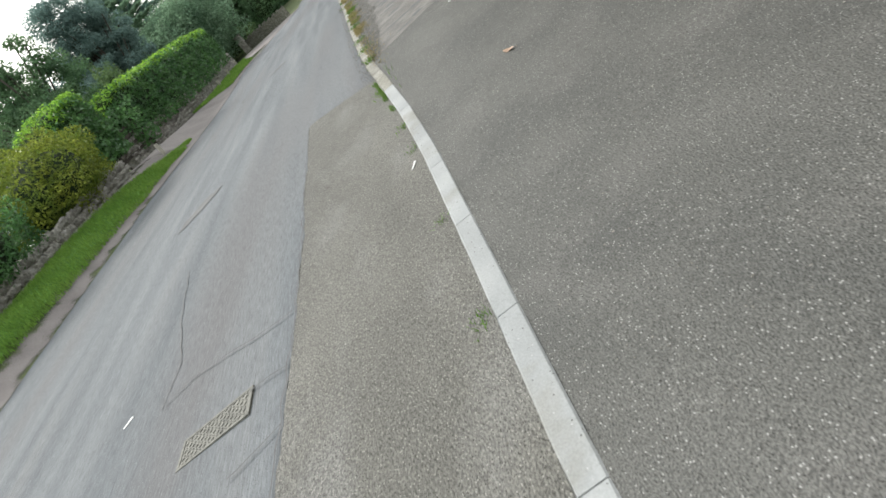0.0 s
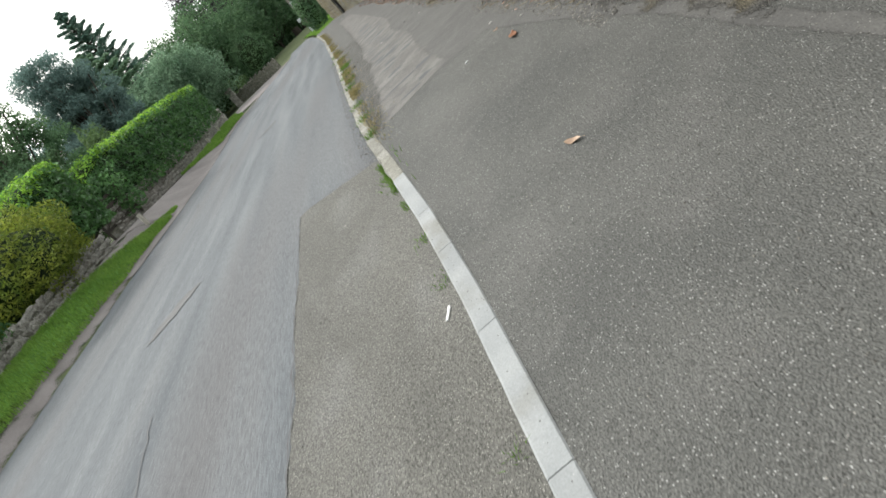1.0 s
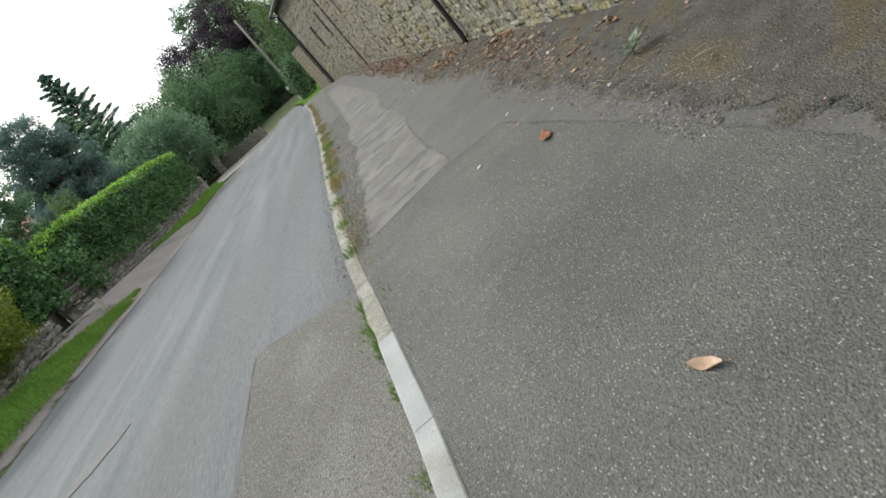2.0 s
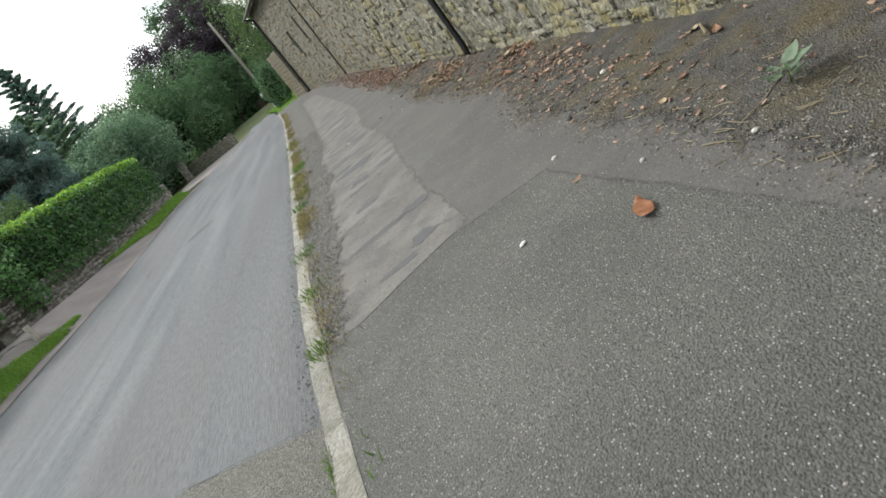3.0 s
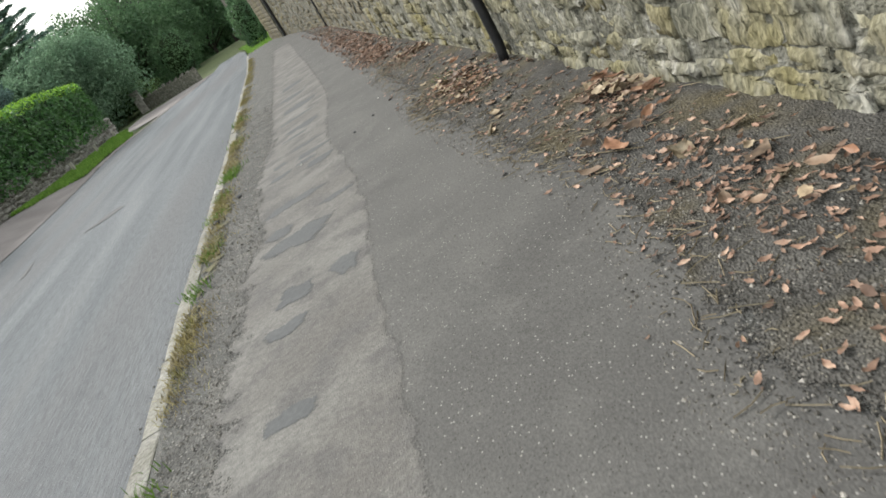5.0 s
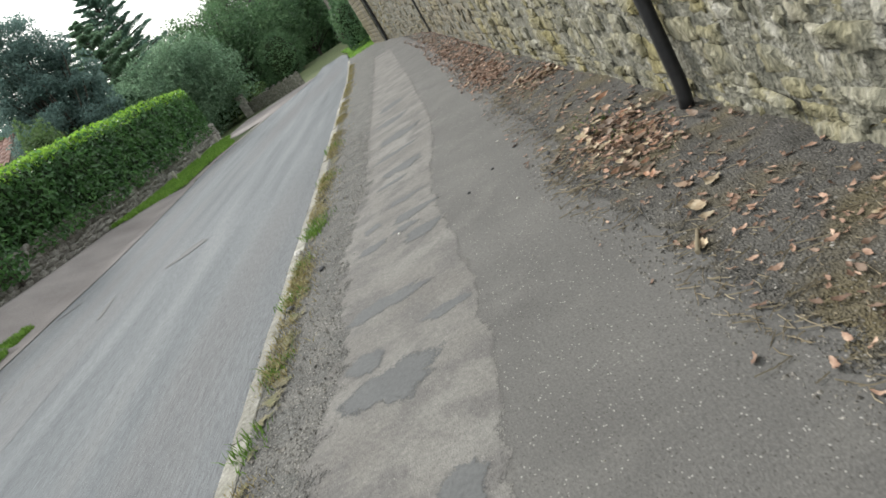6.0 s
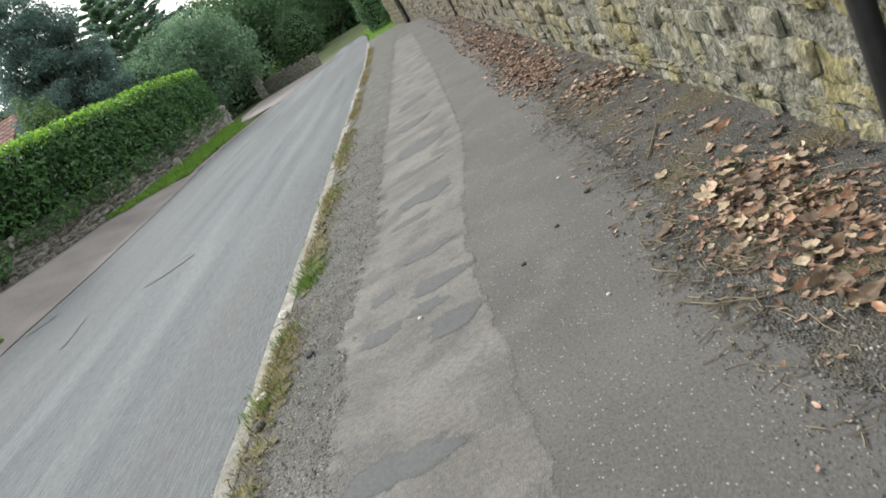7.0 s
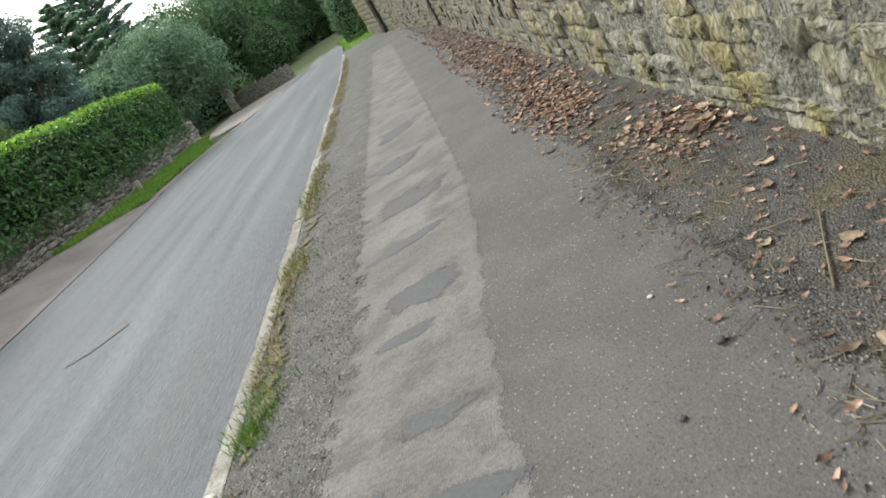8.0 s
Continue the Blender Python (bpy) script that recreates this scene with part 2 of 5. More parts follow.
M_WHITE = mat("white_scrap", [(0.6, 0.6, 0.58), (0.72, 0.72, 0.7)], 15, 0.7, 0.1, 60)
M_HEDGE = mat("laurel_leaves", [(0.042, 0.112, 0.034), (0.068, 0.16, 0.045), (0.105, 0.22, 0.064)], 1.6, 0.36, 0, fine=0.2, island=0.45, sheen=0.5, glow_through=0.4)
# young leaves of the hedge tops, with sunlight painted into their brighter colour
M_HEDGELIT = mat("sunlit_young_leaves", [(0.17, 0.34, 0.03), (0.27, 0.45, 0.06)], 2, 0.5, 0, fine=0.2, island=0.3, sheen=0.4, glow_through=0.4)
M_HEDGESHADE = mat("hedge_inner_shade", [(0.008, 0.018, 0.005), (0.018, 0.035, 0.008)], 5, 0.95, 0.5, 20)
M_GOLD = mat("golden_shrub_leaves", [(0.075, 0.125, 0.018), (0.16, 0.205, 0.028), (0.27, 0.3, 0.045)], 2.5, 0.55, 0, fine=0.2, island=0.4, glow_through=0.35)
M_BARK = mat("bark", [(0.035, 0.03, 0.024), (0.07, 0.06, 0.048)], 6, 0.95, 0.8, 25, fine=0.3, stretch=(1, 1, 0.3))
M_TREE = mat("broadleaf", [(0.0575, 0.115, 0.0568), (0.0851, 0.159, 0.0718), (0.121, 0.201, 0.0927)], 0.9, 0.55, 0, fine=0.2, island=0.35, glow_through=0.4)
M_TREE2 = mat("pale_broadleaf", [(0.077, 0.132, 0.0462), (0.121, 0.187, 0.0726)], 0.9, 0.55, 0, fine=0.2, island=0.35, glow_through=0.4)
M_COPPER = mat("copper_beech_leaf", [(0.04, 0.032, 0.042), (0.065, 0.05, 0.06)], 0.9, 0.5, 0, fine=0.2, island=0.35, glow_through=0.35)
M_CONIFER = mat("cedar_needles", [(0.09, 0.165, 0.125), (0.145, 0.235, 0.178)], 0.9, 0.6, 0, fine=0.2, island=0.35, glow_through=0.5)
M_BLUE = mat("blue_pine_needles", [(0.1, 0.162, 0.142), (0.152, 0.228, 0.2)], 0.9, 0.6, 0, fine=0.2, island=0.3, glow_through=0.5)
M_WOODSHADE = mat("wood_shade", [(0.006, 0.01, 0.005), (0.012, 0.018, 0.008)], 1, 0.95, 0, fine=0.2)
M_THATCH = mat("dead_grass_mat", [(0.1, 0.092, 0.058), (0.14, 0.125, 0.075), (0.1, 0.108, 0.045)], 6, 0.95, 0.9, 60, fine=0.4, fine_scale=60, ragged=(0.16, 9, 0.06))
M_HERB = mat("grey_green_weed", [(0.13, 0.19, 0.12), (0.19, 0.25, 0.17)], 9, 0.6, 0.2, 60, fine=0.2, glow_through=0.25)
M_SOFTCONIFER = mat("soft_green_conifer", [(0.12, 0.205, 0.125), (0.19, 0.285, 0.175)], 0.9, 0.6, 0, fine=0.2, island=0.35, glow_through=0.5)
M_WOOD = mat("weathered_post", [(0.26, 0.24, 0.2), (0.38, 0.36, 0.31)], 9, 0.9, 0.4, 60, stretch=(1, 1, 0.2))
M_DARKWOOD = mat("dark_gate_wood", [(0.03, 0.026, 0.02), (0.06, 0.05, 0.04)], 6, 0.9, 0.4, 40)
M_POLE = mat("grey_pole_timber", [(0.13, 0.12, 0.1), (0.19, 0.175, 0.15)], 4, 0.9, 0.3, 30, stretch=(1, 1, 0.1))
M_SIGN = mat("grey_metal", [(0.3, 0.31, 0.32), (0.38, 0.39, 0.4)], 5, 0.5, 0.05, 30)
M_TILE = mat("terracotta_tiles", [(0.17, 0.095, 0.075), (0.25, 0.15, 0.12)], 2, 0.85, 0.3, 30, fine=0.2, random_tint=0.2, island=0.15)
M_SLATE = mat("stone_slates", [(0.1, 0.095, 0.085), (0.15, 0.14, 0.125)], 3, 0.9, 0.5, 20, island=0.2)
M_RENDER = mat("cream_render", [(0.45, 0.42, 0.36), (0.52, 0.49, 0.42)], 2, 0.9, 0.2, 40)
M_FRAME = mat("dark_window_paint", [(0.03, 0.028, 0.026), (0.045, 0.042, 0.04)], 6, 0.5, 0.1, 40)
M_IRON = mat("worn_iron_cover", [(0.09, 0.088, 0.075), (0.13, 0.126, 0.108)], 10, 0.75, 0.4, 80, fine=0.3)
M_GLASS = bpy.data.materials.new("window_glass")
M_GLASS.use_nodes = True
gb = M_GLASS.node_tree.nodes["Principled BSDF"]
gb.inputs["Base Color"].default_value, gb.inputs["Roughness"].default_value = (0.02, 0.022, 0.024, 1), 0.05
gb.inputs["Transmission Weight"].default_value = 0.6

# ---- plan ----
WALL = [(1.68, -1.0), (1.55, 6.8), (1.35, 12.4), (1.15, 17.4), (0.9, 25.5), (0.74, 27.8), (-0.3, 35.2)]
KERB_L = [(-1.05, -40), (-1.05, 3.6), (-1.075, 4.8), (-1.13, 5.9), (-1.195, 7.0), (-1.24, 8.1), (-1.275, 9.4), (-1.305, 11), (-1.33, 13), (-1.37, 16), (-1.66, 27.6), (-1.85, 32), (-2.2, 38.5), (-2.75, 46), (-4.5, 60), (-9, 75)]
ROAD_L = [(-6.9, -40), (-6.9, 14), (-6.5, 18), (-6.3, 21), (-6.35, 25), (-6.6, 29), (-6.4, 32), (-5.65, 36), (-4.95, 40), (-4.5, 44), (-4.6, 50), (-7.5, 62), (-13, 75)]
LOW_WALL = [(-0.45, 35.3), (-0.95, 38.6)]
rng = np.random.default_rng(7)


def along(line, y):
    return float(np.interp(y, [p[1] for p in line], [p[0] for p in line]))


def smooth(a, b, v):
    u = min(1.0, max(0.0, (v - a) / (b - a)))
    return u * u * (3 - 2 * u)


def kerb_dip(y):
    """The dropped kerb sinks a little where the footway ramps up."""
    return float(np.interp(y, [0, 2.4, 3.3, 4.2, 4.8, 6.5, 8.2], [0.016, 0.017, 0.03, 0.048, 0.042, 0.028, 0.0]))


def foot_z(x, y):
    return -0.135 - kerb_dip(y) * smooth(-0.2, -0.95, x) + 0.135 * smooth(1.8, 6.9, y) + 0.007 * noise.noise(Vector((x * 0.8, y * 0.8, 0)))


def road_z(x, y):
    return -0.16 - kerb_dip(y) * smooth(-3.2, -1.8, x) + 0.06 * smooth(2.0, 7.5, y) + 0.008 * noise.noise(Vector((x * 0.5, y * 0.5, 4)))


def bank_z(x, y):
    """The left verge rises from the road's edge to the garden walls."""
    top = float(np.interp(y, [-10, 16, 20, 24, 28, 34, 45], [0.4, 0.4, 0.34, 0.16, 0.05, 0.0, 0.0]))
    return -0.11 + (top + 0.11) * smooth(-6.75, -7.95, x)


def mesh(name, verts, faces, material, shade=True):
    me = bpy.data.meshes.new(name)
    me.from_pydata([tuple(v) for v in verts], [], [tuple(int(i) for i in f) for f in faces])
    me.materials.append(material)
    if shade:
        me.polygons.foreach_set("use_smooth", [True] * len(me.polygons))
    return me


def part(name, data, material=None, parent=None, label=""):
    """Links a mesh, or a bmesh with its material, as one object under its thing."""
    if isinstance(data, bmesh.types.BMesh):
        me = bpy.data.meshes.new(name)
        data.to_mesh(me)
        data.free()
        me.materials.append(material)
        data = me
    ob = new(name, data)
    if parent:
        ob.parent = parent
    if label:
        ob["label"] = label
    return ob


def empty(name, at=(0, 0, 0), **tags):
    ob = new(name)
    ob.location = at
    return tagged(ob, **tags)


def box(bm, cx, cy, cz, sx, sy, sz, bevel=0.0, turn=None):
    r = bmesh.ops.create_cube(bm, size=1)
    m = Matrix.Translation((cx, cy, cz)) @ (turn or Matrix()) @ Matrix.Diagonal((sx, sy, sz, 1))
    bmesh.ops.transform(bm, matrix=m, verts=r["verts"])
    if bevel:
        es = list({e for v in r["verts"] for e in v.link_edges})
        bmesh.ops.bevel(bm, geom=es, offset=bevel, segments=2, affect="EDGES", profile=0.6)


def tube(bm, points, radii, sides=10, caps=True):
    rings = []
    for i, p in enumerate(points):
        p = Vector(p)
        a = Vector(points[max(0, i - 1)])
        b = Vector(points[min(len(points) - 1, i + 1)])
        d = (b - a).normalized()
        u = d.cross(Vector((0.31, 0.95, 0.05))).normalized()
        w = d.cross(u)
        r = radii[i] if isinstance(radii, (list, tuple)) else radii
        rings.append([bm.verts.new(p + r * (math.cos(2 * math.pi * k / sides) * u + math.sin(2 * math.pi * k / sides) * w)) for k in range(sides)])
    for a, b in zip(rings, rings[1:]):
        for k in range(sides):
            f = bm.faces.new((a[k], a[(k + 1) % sides], b[(k + 1) % sides], b[k]))
            f.smooth = True
    if caps:
        bm.faces.new(rings[0][::-1])
        bm.faces.new(rings[-1])


def strip(name, xl, xr, z, y0, y1, material, dy=0.1, cols=8, parent=None, open_right=True, crisp=1.0):
    """A ground strip between two edges given as functions of y, on the height z(x, y)."""
    ys = np.arange(y0, y1 + dy * 0.5, dy)
    verts, faces = [], []
    for y in ys:
        a, b = xl(y), xr(y)
        for c in range(cols + 1):
            x = a + (b - a) * c / cols
            verts.append((x, y, z(x, y)))
    for i in range(len(ys) - 1):
        for c in range(cols):
            k = i * (cols + 1) + c
            faces.append((k, k + 1, k + cols + 2, k + cols + 1))
    me = mesh(name, verts, faces, material)
    edge = []
    for y in ys:
        w = xr(y) - xl(y)
        for c in range(cols + 1):
            edge.append(min(w * c / cols, crisp * w * (1 - c / cols) if open_right else 9.0, y - y0, y1 - y))
    me.attributes.new("edge", "FLOAT", "POINT").data.foreach_set("value", edge)
    return part(name, me, parent=parent)


def wob(y, s, k, seed=0.0):
    return s * noise.noise(Vector((seed, y * k, seed * 1.7)))


# ---- ground, road, footway ----
gx = [-1500, -300, -90, -40, -24, -16, -12, -10, -9.2, -8.6, -8.2, -7.95, -7.8, -7.6, -7.4, -7.2, -7.0, -6.8, -6.6, -6.2, -5, -3, -1, 1, 3, 8, 20, 60, 300, 1500]
gy = [-1500, -300, -60, -20, -10] + [float(v) for v in range(-6, 60, 2)] + [64, 70, 80, 100, 150, 300, 800, 1800]
gv = []
for y in gy:
    for x in gx:
        z = bank_z(x, y) - 0.02 if x < -6.1 else (-0.13 if y > 39 and x > -2.5 else -0.3)
        if x < -5 and y > 36:
            z = -0.14 if x < along(ROAD_L, y) - 0.6 else -0.3
        gv.append((x, y, z))
gf = [(j * len(gx) + i, j * len(gx) + i + 1, (j + 1) * len(gx) + i + 1, (j + 1) * len(gx) + i) for j in range(len(gy) - 1) for i in range(len(gx) - 1)]
tagged(part("ground", mesh("ground", gv, gf, M_GROUND)), "rough grassy earth of the gardens and fields", "ground", kind="structure")
tagged(strip("road", lambda y: along(ROAD_L, y), lambda y: along(KERB_L, y) + 0.03, road_z, -40, 75, M_ROAD, 0.25, 16),
       "pale grey worn asphalt lane with faint wheel tracks", "road", kind="structure")
tagged(strip("pavement", lambda y: along(KERB_L, y) + 0.08, lambda y: along(WALL, y) + 0.05 if y < 35.2 else along(LOW_WALL, min(y, 38.6)) + 0.1, foot_z, -8, 39, M_FOOT, 0.1, 22),
       "dark coarse asphalt footway with pale grit", "pavement", kind="structure")


def patch_end(y):
    return along(KERB_L, y) + 0.007 if y < 6.85 else -1.15 - 0.97 * (y - 6.85) / 0.5


def patch_z(x, y):
    """The repair rises to the dropped kerb."""
    return road_z(x, y) + 0.012 + 0.018 * smooth(-1.33, -1.06, x) * smooth(6.5, 3.0, y) + 0.004 * noise.noise(Vector((x * 5, y * 5, 0)))


tagged(strip("road_patch", lambda y: -2.14 + wob(y, 0.035, 1.1, 3) + wob(y, 0.02, 7, 5), patch_end, patch_z, -40, 7.3, M_PATCH, 0.1, 24, open_right=False),
       "coarse brownish asphalt repair along the kerb", "road patch", kind="structure")


def conc_left(y):
    base = float(np.interp(y, [7.3, 7.9, 9.2, 10.4, 11.5, 13, 14.5, 16, 30], [-1.06, -0.96, -0.91, -0.87, -0.79, -0.83, -0.73, -0.74, -0.85]))
    return base + wob(y, 0.05, 1.7, 8)


def conc_right(y):
    base = float(np.interp(y, [7.3, 7.38, 7.5, 8.0, 8.7, 9.5, 10.3, 10.8, 11.7, 13, 13.5, 15, 16, 20, 30], [-1.0, -0.75, -0.16, -0.16, -0.19, -0.15, -0.13, -0.06, -0.05, -0.11, -0.13, 0.0, 0.05, -0.02, -0.3]))
    return base + wob(y, 0.025, 5, 9)


def litter_edge(y):
    return -0.08 + float(np.interp(y, [0, 6, 8.5, 9.8, 10.5, 12, 13.4, 17, 24, 34], [0.72, 0.7, 0.66, 0.84, 0.76, 0.64, 0.7, 0.66, 0.6, 0.1])) + wob(y, 0.07, 1.1, 6) + wob(y, 0.04, 4, 1)


def old_left(y):
    """Where the new coarse asphalt stops: a strip beside the soil, then a straight cut across the footway."""
    if y < 7.36:
        return float(np.interp(y, [0, 4.6, 5.6, 6.8, 7.36], [0.62, 0.6, 0.5, 0.3, 0.24])) + wob(y, 0.04, 1, 4)
    return float(np.interp(y, [7.36, 7.5], [0.24, -0.5])) if y < 7.5 else conc_right(y) - 0.2


tagged(strip("old_footway", old_left, lambda y: litter_edge(y) + 0.12, lambda x, y: foot_z(x, y) + 0.0015, 0.5, 34.6, M_OLD, 0.05, 24),
       "smooth old mauve-grey asphalt with sparse pale chippings", "pavement", kind="structure")
tagged(strip("concrete_strip", lambda y: conc_left(y) - 0.14, lambda y: conc_right(y) + 0.045, lambda x, y: foot_z(x, y) + 0.0026, 7.16, 30, M_CONC, 0.05, 32, crisp=4.0),
       "pale worn concrete strip with dark smooth patches", "concrete strip", kind="structure")
tagged(strip("gritty_edge", lambda y: along(KERB_L, y) + 0.1, lambda y: conc_left(y) + 0.1, lambda x, y: foot_z(x, y) + 0.0012 + 0.006 * noise.noise(Vector((x * 6, y * 6, 3))) * smooth(0.0, 0.1, x - along(KERB_L, y) - 0.1), 7.22, 34, M_GRAVEL, 0.05, 16),
       "broken gritty asphalt edge behind the kerb", "pavement edge", kind="structure")


tagged(strip("grass_mat", lambda y: along(KERB_L, y) + 0.06, lambda y: along(KERB_L, y) + 0.08 + 0.06 * smooth(6.6, 8, y) + 0.16 * smooth(9.0, 11.5, y) + wob(y, 0.1, 1.2, 3) * smooth(8, 10.5, y), lambda x, y: foot_z(x, y) + 0.012 * smooth(6.6, 7.6, y) + 0.01 * noise.noise(Vector((x * 11, y * 11, 2))), 6.6, 34, M_THATCH, 0.05, 12),
       "flattened mat of dead grass behind the kerb", "dry grass", kind="structure")


tagged(strip("soil_margin", lambda y: litter_edge(y) - 0.03, lambda y: along(WALL, y) + 0.02, lambda x, y: foot_z(x, y) + 0.004 + 0.03 * smooth(0, 0.5, x - litter_edge(y)) * (0.6 + 0.8 * abs(noise.noise(Vector((x * 7, y * 7, 1))))), 3.6, 34.8, M_SOIL, 0.05, 24, open_right=False),
       "dark damp soil and grit along the wall's foot", "soil", kind="structure")


def blot(name, cx, cy, rx, ry, turn, zf, material, seed, parent=None, n=48, lift=0.0055):
    """A flat patch with an irregular rounded outline, laid on the ground."""
    verts = [(cx, cy, zf(cx, cy) + lift)]
    for ring in (0.5, 1.0):
        for k in range(n):
            a = 2 * math.pi * k / n
            r = ring * (1 + 0.5 * noise.noise(Vector((1.3 * math.cos(a) + seed, 1.3 * math.sin(a), seed))) + 0.22 * noise.noise(Vector((4 * math.cos(a), 4 * math.sin(a) + seed, 2))))
            u, v = r * rx * math.cos(a), r * ry * math.sin(a)
            x, y = cx + u * math.cos(turn) - v * math.sin(turn), cy + u * math.sin(turn) + v * math.cos(turn)
            verts.append((x, y, zf(x, y) + (lift if ring < 1 else lift - 0.001)))
    faces = [(0, 1 + k, 1 + (k + 1) % n) for k in range(n)]
    faces += [(1 + k, 1 + n + k, 1 + n + (k + 1) % n, 1 + (k + 1) % n) for k in range(n)]
    me = mesh(name, verts, faces, material)
    me.attributes.new("edge", "FLOAT", "POINT").data.foreach_set("value", [0.12] + [0.08] * n + [0.0] * n)
    return part(name, me, parent=parent)


for i, (x, y, rx, ry) in enumerate([(-0.47, 11.17, 0.24, 0.17), (-0.5, 11.98, 0.28, 0.1), (-0.6, 11.45, 0.1, 0.12), (-0.35, 14.66, 0.22, 0.16), (-0.36, 16.15, 0.24, 0.2), (-0.3, 13.2, 0.16, 0.09),
                                    (-0.26, 12.74, 0.14, 0.11), (-0.6, 12.95, 0.12, 0.08), (-0.6, 13.35, 0.1, 0.08), (-0.35, 13.64, 0.16, 0.07), (-0.36, 13.0, 0.1, 0.07), (-0.53, 10.36, 0.12, 0.12),
                                    (-0.25, 10.37, 0.09, 0.14), (-0.57, 10.03, 0.12, 0.08), (-0.56, 9.34, 0.12, 0.07), (-0.6, 8.42, 0.26, 0.05), (-0.58, 7.63, 0.16, 0.06), (-0.38, 7.78, 0.12, 0.1),
                                    (-0.3, 8.45, 0.14, 0.09), (-0.42, 14.3, 0.16, 0.06), (-0.2, 11.55, 0.12, 0.06), (-0.4, 15.4, 0.25, 0.1), (-0.4, 17.3, 0.22, 0.2), (-0.4, 18.6, 0.2, 0.25)]):
    tagged(blot("smooth_patch", x, y, rx * 1.15, ry * 1.15, 0.0, foot_z, M_SLURRY, 11 + i * 1.9, lift=0.0042),
           "dark smooth worn patch in the concrete strip", "worn patch", kind="structure")
for i, (x, y, rx, ry, a) in enumerate([(-4.04, 8.18, 0.17, 0.4, -0.72), (-3.55, 17.65, 0.16, 0.3, -0.85), (-6.05, 18.75, 0.05, 0.22, -0.9), (-5.4, 15.6, 0.04, 0.3, 0.2), (-4.7, 17.2, 0.04, 0.45, 0.15)]):
    tagged(blot("tar_patch", x, y, rx, ry, a, road_z, M_TAR, 50 + i * 2.3, lift=0.008),
           "thin dark worn hollow in the lane's surface", "tar patch", kind="structure")


def ribbon(name, pts, width, zf, material, lift=0.006, jag=0.025, step=0.06):
    verts, faces = [], []
    pts = [Vector(p) for p in pts]
    line = []
    for a, b in zip(pts, pts[1:]):
        k = max(1, int((b - a).length / step))
        line += [a + (b - a) * i / k for i in range(k)]
    line.append(pts[-1])
    for i, p in enumerate(line):
        d = (line[min(i + 1, len(line) - 1)] - line[max(i - 1, 0)]).normalized()
        nrm = Vector((-d.y, d.x))
        c = p + nrm * jag * noise.noise(Vector((p.x * 6, p.y * 6, 3)))
        w = width * (0.4 + 0.8 * abs(noise.noise(Vector((p.x * 9, p.y * 9, 8)))))
        for s in (-1, 1):
            q = c + nrm * w * s
            verts.append((q.x, q.y, zf(q.x, q.y) + lift))
    faces = [(2 * i, 2 * i + 1, 2 * i + 3, 2 * i + 2) for i in range(len(line) - 1)]
    return part(name, mesh(name, verts, faces, material))


for pts in ([(-2.16, 3.0), (-2.43, 3.02), (-2.7, 3.1), (-2.98, 3.16), (-3.24, 3.08)], [(-3.24, 3.08), (-3.2, 3.6), (-3.45, 4.6), (-3.6, 5.6)], [(-2.14, 2.4), (-2.4, 2.44)],
            [(-2.14, 1.9), (-2.45, 1.8)], [(-2.15, -1), (-2.17, 1.2), (-2.13, 2.9), (-2.15, 5.0), (-2.13, 7.3)], [(-2.13, 7.35), (-1.7, 7.15), (-1.3, 6.95)],
            [(-4.3, 9), (-4.15, 12), (-4.2, 15)], [(-5.2, 12), (-5.1, 17), (-5.3, 21)]):
    tagged(ribbon("crack", pts, 0.008 if pts[0][1] < 8 else 0.006, road_z, M_TAR, 0.008 if pts[0][0] < -2.2 else 0.016), "thin dark crack in the asphalt", "crack", kind="structure")

# utility cover in the lane
cover = empty("utility_cover", (-2.64, 2.35, road_z(-2.64, 2.35) + 0.004), label="small rectangular worn iron cover set in the lane", category="utility cover")
bm = bmesh.new()
for sx, sy, w, h in ((0, -0.115, 0.5, 0.02), (0, 0.115, 0.5, 0.02), (-0.24, 0, 0.02, 0.21), (0.24, 0, 0.02, 0.21)):
    box(bm, sx, sy, -0.006, w, h, 0.02, 0.002)
part("frame", bm, M_IRON, cover)
bm = bmesh.new()
box(bm, 0, 0, -0.009, 0.455, 0.205, 0.02)
for i in range(15):
    for j in range(7):
        box(bm, -0.21 + i * 0.03, -0.09 + j * 0.03, 0.001, 0.022, 0.006, 0.008, turn=Matrix.Rotation(0.78 if (i + j) % 2 else -0.78, 4, "Z"))
part("plate", bm, M_IRON, cover, "chequered iron plate")

# ---- kerb ----
kerb = empty("kerb", (0, 0, 0), label="line of concrete kerbstones, pale and smooth then weathered and broken", category="kerb", kind="structure")
joints = [1.448 - 0.915 * k for k in range(8, 0, -1)] + [1.448, 2.364, 3.277, 4.19, 4.80, 5.7, 6.6]
y = joints[-1]
while y < 37:
    y += 0.62 + 0.3 * rng.random()
    joints.append(y)


